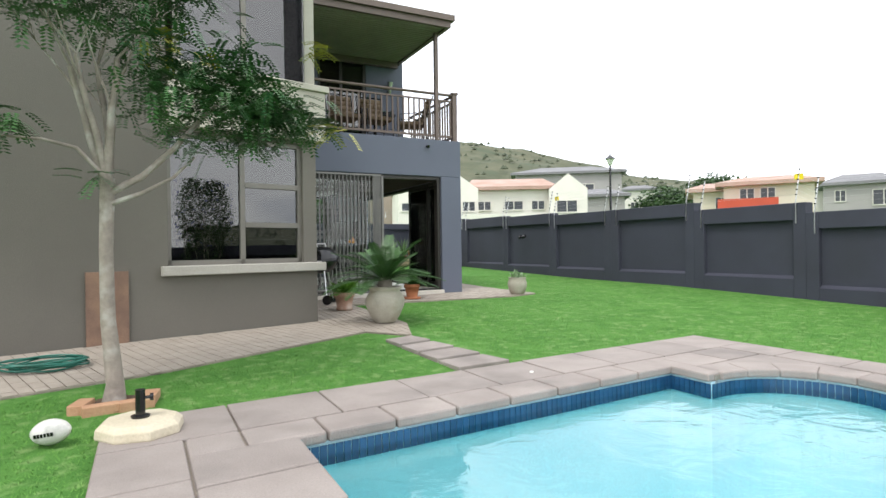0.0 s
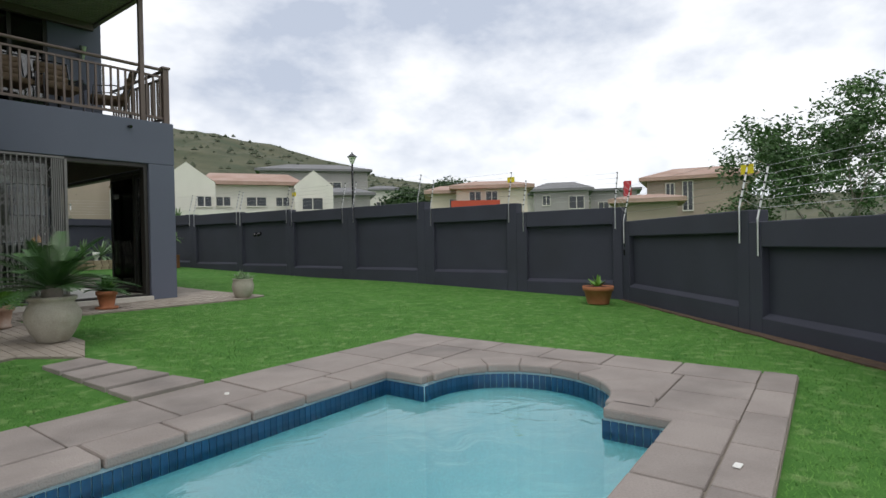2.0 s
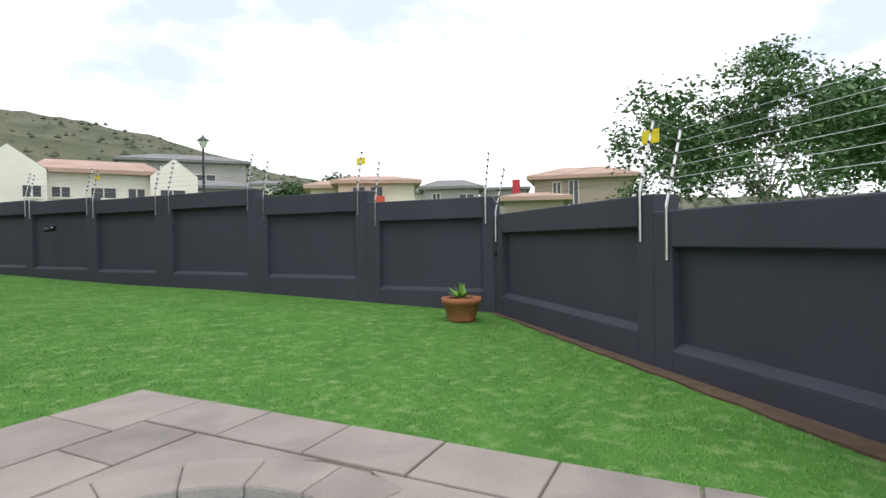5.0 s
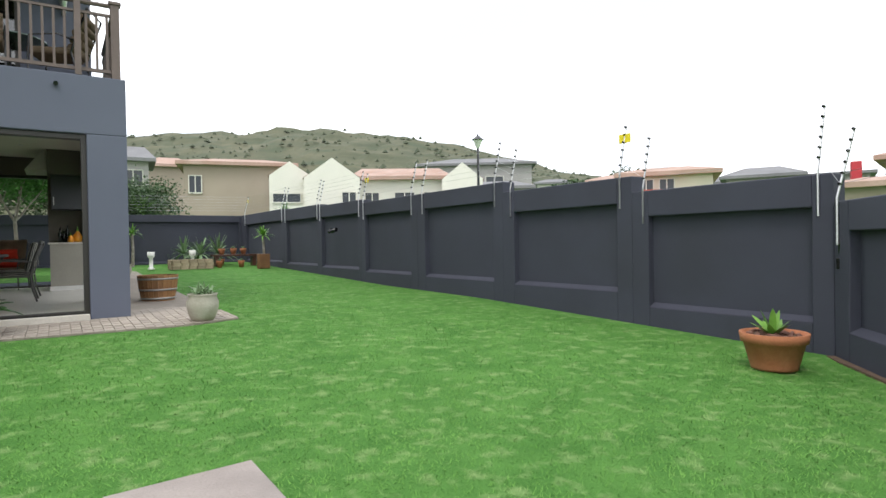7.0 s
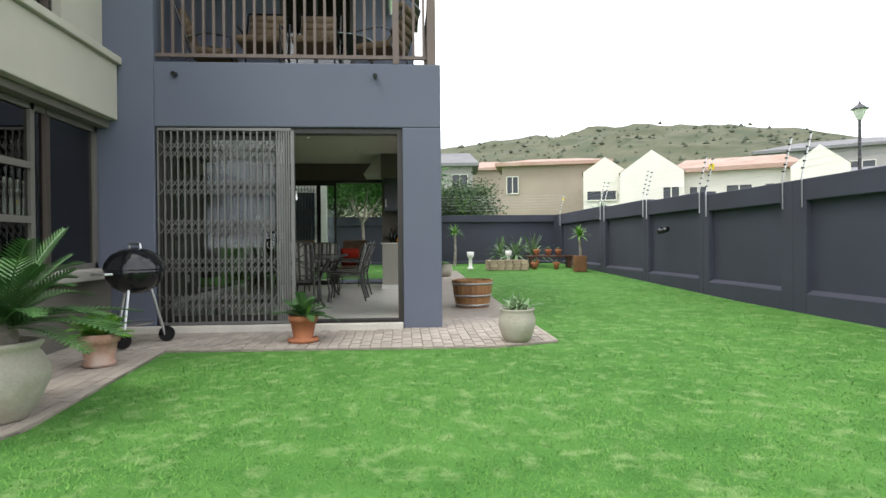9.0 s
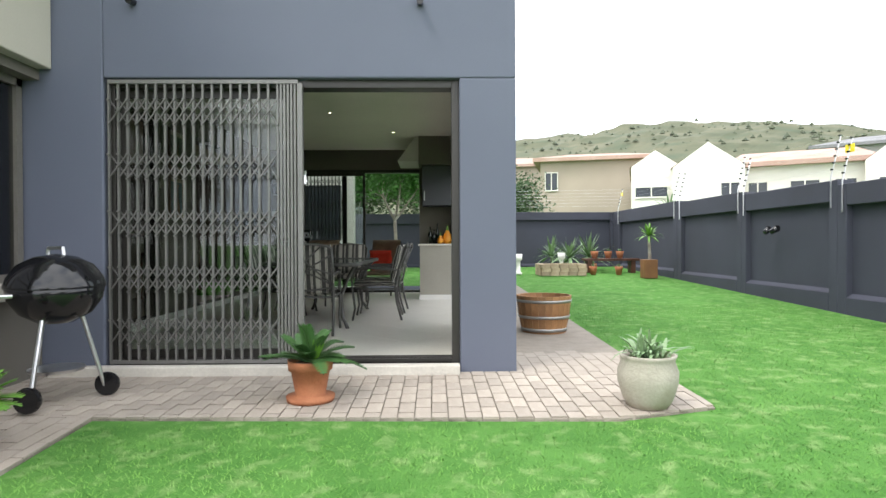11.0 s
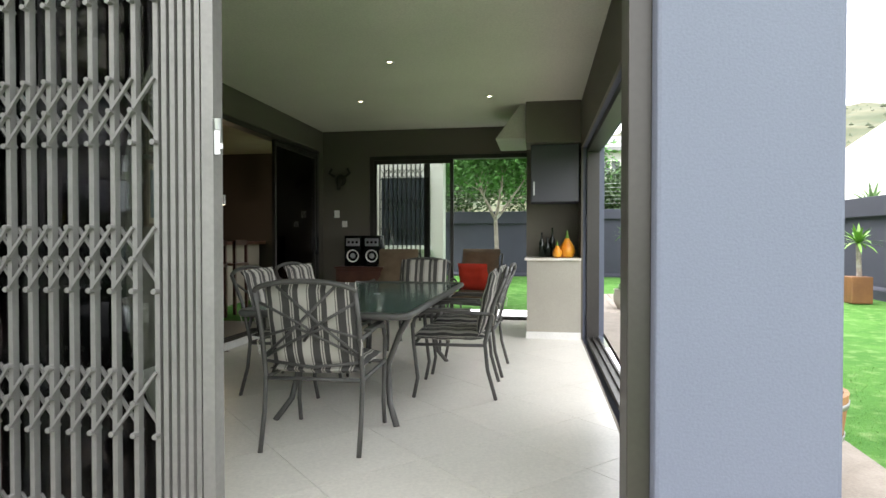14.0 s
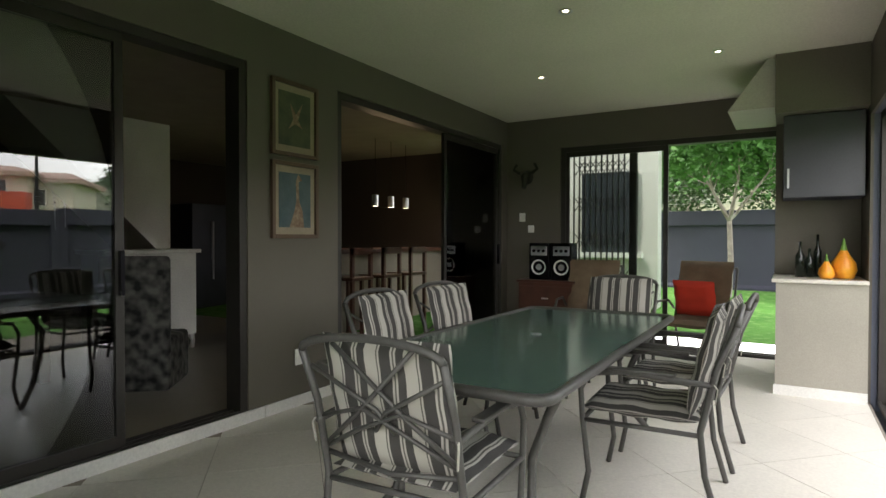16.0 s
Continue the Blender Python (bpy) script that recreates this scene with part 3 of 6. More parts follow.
M_GROOF = mat("grey_roof_tile", (0.16, 0.16, 0.165), (0.2, 0.2, 0.205), 0.7, 0.9, bump=0.5, fine=6)
M_HWHITE = mat("far_white_plaster", (0.62, 0.6, 0.54), None, 0.4, 0.9); M_HCREAM = mat("far_cream_plaster", (0.58, 0.53, 0.43), None, 0.4, 0.9); M_HTAN = mat("far_tan_plaster", (0.3, 0.25, 0.2), None, 0.4, 0.9); M_HGREY = mat("far_grey_plaster", (0.3, 0.29, 0.28), None, 0.4, 0.9)
M_WIN = mat("far_window_glass", (0.03, 0.035, 0.04), None, 2, 0.1)
def far_house(at, yaw, w, d, h, rh, wall, roof, wins, label, gable=False, ridge=0.5, name="house"):
    """Far house: local x along its front, y away; wins: (x, z, w, h) on the front."""
    e = empty(name, label, "house", "houses beyond the wall", "", pose(*at, 0, 0, yaw))
    MB().box(-w / 2, 0, -6, w / 2, d, h).ob("wall", wall, e)
    o = 0.5; r = MB()
    if gable:
        r.add([(-w / 2, 0, h), (w / 2, 0, h), (0, 0, h + rh), (-w / 2, d, h), (w / 2, d, h), (0, d, h + rh)], [(0, 1, 2)]); r.ob("gable", wall, e)
        r = MB().add([(-w / 2 - .1, 0.2, h), (0, 0.2, h + rh - .05), (w / 2 + .1, 0.2, h), (-w / 2 - .1, d, h), (0, d, h + rh - .05), (w / 2 + .1, d, h)], [(0, 1, 4, 3), (1, 2, 5, 4)]); r.ob("roof", roof, e)
    else:
        rx = w / 2 * ridge
        r.add([(-w / 2 - o, -o, h), (w / 2 + o, -o, h), (w / 2 + o, d + o, h), (-w / 2 - o, d + o, h), (-rx, d / 2, h + rh), (rx, d / 2, h + rh), (-w / 2 - o, -o, h - .25), (w / 2 + o, -o, h - .25), (w / 2 + o, d + o, h - .25), (-w / 2 - o, d + o, h - .25)],
              [(0, 1, 5, 4), (1, 2, 5), (2, 3, 4, 5), (3, 0, 4), (6, 7, 1, 0), (7, 8, 2, 1), (8, 9, 3, 2), (9, 6, 0, 3), (6, 9, 8, 7)]); r.ob("roof", roof, e)
    for x, z, ww, hh in wins:
        o_ = MB().box(x, -0.04, z, x + ww, 0.1, z + hh).ob("window", M_WIN, e)
        f_ = MB()
        for bxx in ((x - .06, z, .06, hh), (x + ww, z, .06, hh), (x + ww / 2 - .03, z, .06, hh), (x - .06, z - .08, ww + .12, .08), (x - .06, z + hh, ww + .12, .06)): f_.box(bxx[0], -.1, bxx[1], bxx[0] + bxx[2], -.03, bxx[1] + bxx[3])
        f_.ob("frame", M_HWHITE, o_)
    return e
def place(az, D): return 5.6 + D * math.sin(radians(az - .6)), 1.4 + D * math.cos(radians(az - .6))
def far(az0, az1, D, el_eave, el_top, **k):
    (x0, y0), (x1, y1) = place(az0, D), place(az1, D); w = math.hypot(x1 - x0, y1 - y0); he = 1.19 + D * math.tan(radians(el_eave)); ht = 1.19 + D * math.tan(radians(el_top))
    return far_house(((x0 + x1) / 2, (y0 + y1) / 2, 0), math.degrees(math.atan2(y1 - y0, x1 - x0)), w, k.pop("d", w * 0.8), he, ht - he, **k)
far(17.8, 21.6, 37, 6.4, 7.7, wall=M_HWHITE, roof=M_OROOF, wins=[(-1.0, 3.7, 1.6, .5)], label="white gabled house with clay tile roof", gable=True, d=8)
far(21.0, 26.3, 36, 6.2, 8.1, wall=M_HWHITE, roof=M_OROOF, wins=[(.6, 3.6, .8, .6)], label="white gabled house with clay tile roof", gable=True, d=9)
far(26.0, 34.5, 40, 6.3, 7.6, wall=M_HWHITE, roof=M_OROOF, wins=[(-2.4, 3.9, .9, .6), (-.4, 3.9, 1.3, .6), (1.6, 3.9, .9, .6)], label="long white house with orange clay tile roof", d=6, ridge=0.95)
far(34.3, 38.3, 39, 6.0, 7.6, wall=M_HWHITE, roof=M_OROOF, wins=[(-.8, 3.6, 1.4, .8)], label="white gabled end of a plastered house", gable=True, d=7)
far(10.4, 19.8, 46, 7.5, 8.3, wall=M_HTAN, roof=M_OROOF, wins=[(-3.4, 5.0, .8, 1.2)], label="tan two-storey house with orange hipped roof", d=6)
far(7.5, 10.8, 60, 7.2, 8.1, wall=M_HTAN, roof=M_OROOF, wins=[], label="tan house with orange hipped roof", d=5)
far(3.5, 7.6, 48, 7.6, 9.0, wall=M_HGREY, roof=M_GROOF, wins=[(.1, 5.6, 1.2, 1.1)], label="grey house with flat dark roof", d=5, ridge=.9)
far(32.3, 43.0, 62, 7.5, 8.5, wall=M_HGREY, roof=M_GROOF, wins=[(1.0, 6.4, 1.8, 1.5)], label="grey two-storey house with slate hipped roof", d=9)
far(37.0, 42.8, 50, 5.2, 6.1, wall=M_HGREY, roof=M_GROOF, wins=[], label="grey single-storey garage with hipped roof", d=7)
far(43.5, 46.5, 80, 5.5, 6.0, wall=M_HWHITE, roof=M_GROOF, wins=[(-1, 6, 1, 1)], label="pale house with grey roof", d=6)
far(48.8, 53.5, 40, 5.4, 6.3, wall=M_HCREAM, roof=M_OROOF, wins=[(-.2, 3.4, .7, .9)], label="cream house wing with clay tile roof", d=6)
far(51.5, 59.2, 38.5, 5.9, 6.8, wall=M_HCREAM, roof=M_OROOF, wins=[(-1.6, 3.9, .8, .8), (-.4, 3.9, .8, .8), (1.9, 2.2, .5, .9)], label="cream two-storey house with orange hipped roof", d=6)
far(60.2, 65.8, 55, 5.2, 6.15, wall=M_HGREY, roof=M_GROOF, wins=[(-1.8, 4.6, .7, .9), (.8, 4.2, 1.4, 1.2)], label="grey two-storey house with hipped roof", d=6)
far(59, 61, 60, 4.8, 5.4, wall=M_HWHITE, roof=M_GROOF, wins=[], label="small pale house with grey roof", d=4)
far(66, 70.5, 60, 5.0, 5.2, wall=M_HGREY, roof=M_GROOF, wins=[(-1.5, 4, 1, 1)], label="grey plastered house with flat roof", d=6, ridge=.95)
far(71.5, 81.0, 40, 6.0, 7.3, wall=M_HTAN, roof=M_OROOF, wins=[(-2.0, 3.0, .5, 1.9), (-.9, 3.0, .6, 2.0)], label="tan two-storey house with tiled roof", d=7)
far(68.5, 74.5, 33, 4.0, 4.7, wall=M_HTAN, roof=M_OROOF, wins=[], label="tan house wing with low tiled roof", d=5)
x_, y_ = place(53.5, 36.5); tagged(MB().box(-1.7, -.1, -3, 1.7, 1.4, 3.95).ob("boundary_gate", mat("red_steel", (0.42, 0.06, 0.03), None, 1)), "red painted steel gate cover", "gate").matrix_basis = pose(x_, y_, 0, 0, 0, -54)
x_, y_ = place(69.6, 50); tagged(MB().box(-.3, -.3, -3, .3, .3, 6.2).ob("chimney_tower", mat("red_paint", (0.4, 0.03, 0.04), None, 1)), "red painted chimney block", "chimney").matrix_basis = pose(x_, y_, 0, 0, 0, -60)
fwall = MB(); (xa, ya), (xb, yb) = place(18.5, 33), place(40, 36); fwall.prism([(xa, ya), (xb, yb), (xb + .2, yb + .2), (xa + .2, ya + .2)], -2, 3.2)
tagged(fwall.ob("far_garden_wall", M_HWHITE), "low white garden wall", "wall", "", "structure")

# ---- sliding door frames and gate ----
def slide_frame(name, along, at, s0, s1, z0, z1, leaves, label, glassmat, t=0.06):
    """Aluminium frame in a wall along x or y; leaves: (s0, s1, offset) glazed panels."""
    e = empty(name, label, "sliding door", "", "structure"); m = MB()
    def b(mb, a0, a1, o0, o1, za, zb): mb.box(*((a0, at + o0, za, a1, at + o1, zb) if along == "x" else (at + o0, a0, za, at + o1, a1, zb)))
    b(m, s0, s0 + t, -.07, .07, z0, z1); b(m, s1 - t, s1, -.07, .07, z0, z1); b(m, s0 + t, s1 - t, -.07, .07, z1 - t, z1)
    for o in (-.07, -.01, .05): b(m, s0 + t, s1 - t, o, o + .02, z0, z0 + .035)
    b(m, s0 + t, s1 - t, -.07, .07, z0 - .004, z0 + .012); m.ob("frame", M_ALU, e, bevel=0.003)
    for a, c, o in leaves:
        f = MB(); b(f, a, a + .05, o - .018, o + .018, z0 + .036, z1 - t); b(f, c - .05, c, o - .018, o + .018, z0 + .036, z1 - t); b(f, a + .05, c - .05, o - .018, o + .018, z0 + .036, z0 + .1); b(f, a + .05, c - .05, o - .018, o + .018, z1 - t - .06, z1 - t)
        lf = f.ob("leaf", M_ALU, e); q = MB(); b(q, a + .05, c - .05, o - .004, o + .004, z0 + .1, z1 - t - .06); p = q.ob("pane", glassmat, lf); p.visible_shadow = False
        h = MB(); b(h, c - .035, c - .015, o + .018, o + .05, 1.2, 1.45); h.ob("handle", M_BLACK, lf)
    return e
slide_frame("door_front", "x", 9.89, 3.28, 6.02, 0.26, 2.48, [(3.34, 4.72, .03)], "bronze aluminium sliding door, half open", M_GLASS)
slide_frame("door_garden", "y", 6.33, 9.98, 15.15, 0.26, 2.48, [(10.92, 11.92, -.04), (10.04, 11.02, .03)], "bronze aluminium stacking door standing open", M_GLASS)
slide_frame("door_lounge", "y", 2.42, 10.15, 12.36, 0.315, 2.72, [(10.2, 11.52, .03)], "dark aluminium sliding door, half open", M_REFLECT)
slide_frame("door_kitchen", "y", 2.42, 13.28, 16.45, 0.315, 2.72, [(15.04, 16.4, .03)], "dark aluminium sliding door, half open", M_GLASS)
slide_frame("door_rear", "x", 16.7, 3.22, 5.75, 0.26, 2.65, [(3.27, 4.48, -.04)], "dark aluminium sliding door, half open", M_GLASS)
def trellis(x0, x1, stack, y, z0, z1, n, rows, m):
    e = empty("security_gate", "grey steel expanding trellis security gate", "security gate", "", "structure")
    xs_ = [x0 + (x1 - stack - x0) * i / (n - 1) for i in range(n)] + [x1 - stack + stack * (i + 1) / 6 for i in range(6)]
    bar = MB().box(-.008, -.011, z0, .008, .011, z1).mesh("upright", m)
    for x in xs_:
        o = new("upright", bar); o.parent = e; o.location = (x, y, 0)
    st = (x1 - stack - x0) / (n - 1); lat = MB()
    for zc in rows:
        for k in range(-1, 2, 2): lat.tube([(0, -.018 * k, zc - .095 * k), (st, -.018 * k, zc + .0), (2 * st, -.018 * k, zc + .095 * k)], 0.0065, 4)
    for zc in rows:
        for k in (-1, 0, 1): lat.tube([(st * (k + 1), -.03, zc + .0 if k == 0 else zc - .095 * k), (st * (k + 1), .0, zc if k == 0 else zc - .095 * k)], .009, 6)
    lm = lat.mesh("link", m)
    for i in range(0, n - 2):
        o = new("link", lm); o.parent = e; o.location = (xs_[i], y, 0)
    MB().box(x0, y - .02, z1, x1, y + .02, z1 + .03).ob("rail", m, e); MB().box(x0, y - .02, z0 - .025, x1, y + .02, z0).ob("rail", m, e); MB().box(x1 - .002, y - .03, z0, x1 + .035, y + .02, z1).ob("lock_post", m, e)
trellis(3.31, 4.77, .16, 9.79, .3, 2.44, 19, (.52, .93, 1.36, 1.8, 2.22), M_GATE)
trellis(3.3, 4.05, .05, 16.9, .3, 2.6, 11, (.6, 1.05, 1.5, 1.95, 2.4), M_ALU)
kk = MB().tube([(4.83, 9.735, 1.76), (4.83, 9.74, 1.73)], .011, 8); kk.box(4.822, 9.738, 1.66, 4.838, 9.743, 1.73); kk.box(4.838, 9.738, 1.675, 4.846, 9.743, 1.69); tagged(kk.ob("gate_keys", M_STEEL), "bunch of steel keys hanging in the gate lock", "keys")
bx("threshold", mat("sill_screed", (0.5, 0.47, 0.41), None, 3, 0.8, bump=0.2), (2.9, 9.66, 0.1, 6.015, 9.757, 0.27), None, 0.01, "structure", "pale screed door threshold", "threshold")

# ---- pots and plants ----
def blade(mb, base, az, ln, w, up, droop, n=5, fold=0.0):
    """An arching tapered leaf."""
    d = Vector((math.cos(az), math.sin(az), 0)); s = Vector((-d.y, d.x, 0)); vs = []
    for i in range(n + 1):
        f = i / n; p = Vector(base) + d * (ln * f * math.cos(up) * (1 - .15 * droop * f)) + Vector((0, 0, ln * (f * math.sin(up) - droop * f * f)))
        q = w * (math.sin(math.pi * min(1, .18 + f * .82)) ** .7) * .5
        vs += [p - s * q, p + s * q]
    mb.add(vs, [(2 * i, 2 * i + 1, 2 * i + 3, 2 * i + 2) for i in range(n)])
def frond(mb, base, az, ln, up, droop, pairs=22, lw=.013, ll=.13):
    d = Vector((math.cos(az), math.sin(az), 0)); s = Vector((-d.y, d.x, 0)); pts = []
    for i in range(pairs + 1):
        f = i / pairs; pts.append(Vector(base) + d * (ln * f * math.cos(up)) + Vector((0, 0, ln * (f * math.sin(up) - droop * f * f))))
    mb.tube(pts[::4] + [pts[-1]], .005, 4)
    for i in range(2, pairs):
        t = (pts[i + 1] - pts[i - 1]).normalized(); L_ = ll * math.sin(math.pi * (.12 + .85 * i / pairs)) ** .6
        for k in (-1, 1):
            a = pts[i]; tip = a + (s * k * .8 + t * .6 + Vector((0, 0, .12))) * L_
            mb.add([a - t * lw, a + t * lw, (a + tip) / 2 + t * lw, tip, (a + tip) / 2 - t * lw], [(0, 1, 2, 3, 4)])
def pot(name, prof, m, at, label, soil_r, soil_z, group=""):
    e = empty(name, label, "plant pot", group, "", Matrix.Translation(at)); MB().lathe(prof, 36).ob("pot", m, e, smooth=True)
    MB().lathe([(0.0, soil_z + .01), (soil_r * .6, soil_z + .015), (soil_r, soil_z)], 24).ob("soil", M_SOIL, e); return e
def at(x, y, dz=0.0): return Vector((x, y, gz(x, y) + dz))
R_ = random.Random(7)
# cycad in a cast stone urn
e = pot("cycad_pot", [(0, 0), (.13, 0), (.15, .02), (.2, .1), (.252, .22), (.258, .3), (.22, .38), (.195, .41), (.21, .43), (.225, .45), (.22, .47), (.19, .47), (.185, .42)], M_STONEPOT, at(3.62, 6.75, .012), "dark green cycad in round cast stone urn", .19, .42)
MB().lathe([(.09, .42), (.1, .5), (.08, .56), (0, .6)], 14).ob("stem", M_BARK, e, smooth=True)
m_ = MB()
for i in range(46): frond(m_, (0, 0, .54), i * 2.4 + R_.uniform(-.2, .2), R_.uniform(.65, .95), radians(R_.uniform(10, 68)), R_.uniform(.2, .5), 24, .009, .15)
m_.ob("frond", M_CYCAD, e)
# pale terracotta with bright fern
e = pot("fern_pot", [(0, 0), (.12, 0), (.125, .035), (.11, .04), (.135, .19), (.155, .2), (.16, .27), (.145, .27), (.14, .23)], M_PINKTERRA, at(3.5, 8.12, .012), "bright green fern in weathered terracotta pot", .14, .24)
m_ = MB()
for i in range(60): frond(m_, (R_.uniform(-.06, .06), R_.uniform(-.06, .06), .24), i * 2.4, R_.uniform(.2, .36), radians(R_.uniform(20, 80)), R_.uniform(.2, .5), 9, .012, .07)
m_.ob("leaf", M_FERN, e)
# terracotta with small cycad
e = pot("small_cycad_pot", [(0, 0), (.15, 0), (.155, .03), (.1, .035), (.095, .04), (.125, .2), (.14, .2), (.145, .26), (.13, .26), (.125, .22)], M_TERRA, at(5.02, 9.0, .012), "small green cycad in terracotta pot and saucer", .125, .23)
m_ = MB()
for i in range(22): frond(m_, (0, 0, .24), i * 2.4, R_.uniform(.24, .4), radians(R_.uniform(15, 80)), R_.uniform(.15, .5), 16, .01, .08)
m_.ob("frond", M_CYCAD, e); m_ = MB()
for i in range(14): blade(m_, (.03, .02, .24), i * 2.4, R_.uniform(.15, .26), .03, radians(R_.uniform(50, 85)), .2)
m_.ob("leaf", M_FERN, e)
# cast stone pot with strappy plant on the lawn edge
e = pot("strappy_plant_pot", [(0, 0), (.12, 0), (.15, .05), (.18, .15), (.183, .22), (.16, .28), (.165, .3), (.175, .32), (.15, .32), (.145, .28)], M_STONEPOT, at(7.14, 8.82, .012), "pale green strappy plant in cast stone pot", .15, .29)
m_ = MB()
for i in range(80): blade(m_, (R_.uniform(-.08, .08), R_.uniform(-.08, .08), .29), i * 2.4, R_.uniform(.18, .33), .022, radians(R_.uniform(35, 85)), R_.uniform(.3, .9))
m_.ob("leaf", M_PALE, e)
# wide terracotta bowl by the wall
e = pot("succulent_pot", [(0, 0), (.17, 0), (.175, .02), (.225, .21), (.245, .215), (.255, .29), (.235, .29), (.225, .25)], M_TERRA, at(10.5, 3.82, .0), "wide terracotta pot with small green succulent", .225, .26)
m_ = MB()
for i in range(14): blade(m_, (-.02, 0, .26), i * 2.4, R_.uniform(.14, .3), .055, radians(R_.uniform(35, 80)), .15)
m_.ob("leaf", M_FERN, e); m_ = MB()
for i in range(60):
    a_, r_ = R_.uniform(0, 6.28), .2 * math.sqrt(R_.random()); x_, y_, q = r_ * math.cos(a_), r_ * math.sin(a_), R_.uniform(.012, .022)
    m_.lathe([(0, -q), (q, -q * .4), (q, q * .4), (0, q)], 6, Matrix.Translation((x_, y_, .275)))
tagged(m_.ob("bark_chips", mat("brown_chips", (0.1, 0.04, 0.03), (0.17, 0.08, 0.05), 20), e), kind="stuff")
# half barrel
e = empty("barrel_planter", "weathered oak half barrel with steel hoops", "barrel", "", "", Matrix.Translation(at(7.02, 11.6, .012)))
n_ = 24; st_ = MB()
st_.add([(r * math.cos(a_), r * math.sin(a_), z) for a_ in (-.127, .127) for r, z in ((.235, 0), (.275, .2), (.3, .41), (.275, .41), (.25, .2), (.21, 0))], [(0, 6, 7, 1), (1, 7, 8, 2), (2, 8, 9, 3), (3, 9, 10, 4), (4, 10, 11, 5), (5, 4, 3, 2, 1, 0)[:6], (6, 11, 10, 9, 8, 7), (5, 11, 6, 0)])
sm = st_.mesh("stave", M_BARREL)
for k in range(n_):
    o = new("stave", sm); o.parent = e; o.matrix_basis = Matrix.Rotation(6.28319 * k / n_, 4, 'Z')
for z0, z1, ra, rb_ in ((.03, .065, .243, .249), (.17, .2, .273, .279), (.34, .37, .294, .298)): MB().lathe([(ra, z0), (ra + .004, z0), (rb_ + .004, z1), (rb_, z1)], 36).ob("hoop", M_BAND, e, smooth=True)
MB().lathe([(0, .24), (.262, .24)], 24).ob("soil", M_SOIL, e)
# succulent pot beside the garden door
e = pot("agave_bowl", [(0, 0), (.13, 0), (.18, .1), (.19, .18), (.17, .27), (.19, .29), (.17, .29), (.16, .25)], M_STONEPOT, at(7.0, 17.2, .012), "grey-green succulents in cast stone bowl", .16, .26)
m_ = MB()
for i in range(60): blade(m_, (R_.uniform(-.1, .1), R_.uniform(-.1, .1), .26), i * 2.4, R_.uniform(.08, .16), .05, radians(R_.uniform(40, 85)), .2, 3)
m_.ob("leaf", M_PALE, e)

# kettle barbecue
e = empty("kettle_barbecue", "black enamel kettle barbecue on steel legs", "barbecue", "", "", Matrix.Translation(at(3.4, 9.0, .012)) @ pose(0, 0, 0, 0, 0, -20))
MB().lathe([(0, .5), (.1, .51), (.2, .57), (.26, .66), (.275, .74), (.27, .745)], 36).ob("bowl", M_BLACK, e, smooth=True)
MB().lathe([(.28, .735), (.28, .75), (.265, .8), (.21, .88), (.12, .93), (0, .95)], 36).ob("lid", M_BLACK, e, smooth=True)
MB().tube([(-.07, 0, .94), (-.065, 0, .985), (.065, 0, .985), (.07, 0, .94)], .012).ob("handle", M_STEEL, e); MB().tube([(-.2, -.25, .7), (-.2, -.31, .7), (.0, -.35, .7), (.02, -.29, .7)], .012).ob("side_handle", M_STEEL, e)
for a_ in (-1.2, .9, 3.0): MB().tube([(.14 * math.cos(a_), .14 * math.sin(a_), .55), (.27 * math.cos(a_), .27 * math.sin(a_), .05)], .013).ob("leg", M_STEEL, e)
for a_ in (-1.2, .9): MB().lathe([(0, -.02), (.075, -.02), (.08, 0), (.075, .02), (0, .02)], 20, Matrix.Translation((.28 * math.cos(a_), .28 * math.sin(a_), .08)) @ pose(0, 0, 0, 90, 0, 20)).ob("wheel", M_BLACK, e)
MB().lathe([(0, .2), (.15, .2), (.16, .22), (.15, .215), (0, .21)], 24).ob("ash_tray", M_STEEL, e)

# umbrella base, ball, hose
e = empty("umbrella_base", "octagonal cast concrete umbrella base with black tube", "umbrella base", "", "", Matrix.Translation((.77, 3.42, 0.03)))
MB().lathe([(0, 0), (.235, 0), (.24, .01), (.235, .055), (.2, .085), (0, .09)], 8, pose(0, 0, 0, 0, 0, 12)).ob("slab", mat("cream_concrete", (0.5, 0.44, 0.32), (0.56, 0.5, 0.38), 6, .85, bump=.4), e, bevel=.006)
t_ = MB().tube([(0, 0, .085), (0, 0, .25)], .027, 16); t_.lathe([(.027, .09), (.05, .088), (.052, .1), (.027, .104)], 16); t_.tube([(.02, 0, .2), (.06, 0, .2)], .01, 8); t_.lathe([(0, -.01), (.022, -.01), (.022, .01), (0, .01)], 10, Matrix.Translation((.06, 0, .2)) @ pose(0, 0, 0, 0, 90, 0)); t_.ob("tube", M_BLACK, e)
e = empty("rugby_ball", "white oval ball with dark lettering on the grass", "ball", "", "", Matrix.Translation((.32, 3.52, .075)) @ pose(0, 0, 0, 0, -8, -22) @ Matrix.Scale(.85, 4))
MB().lathe([(.084 * math.sqrt(max(0, 1 - (i / 9 - 1) ** 2)) ** 1.25, -.13 + .26 * i / 18) for i in range(19)], 24, pose(0, 0, 0, 0, 90, 0)).ob("skin", mat("white_leather", (0.55, 0.54, 0.5), (0.62, 0.61, 0.57), 12, .6, bump=.3, fine=400, c3=(.3, .3, .28), s3=9), e, smooth=True)
lt = MB()
for i in range(6): lt.box(-.062 + i * .021, -.086, -.012, -.048 + i * .021, -.078, .012)
lt.ob("lettering", M_BLACK, e)
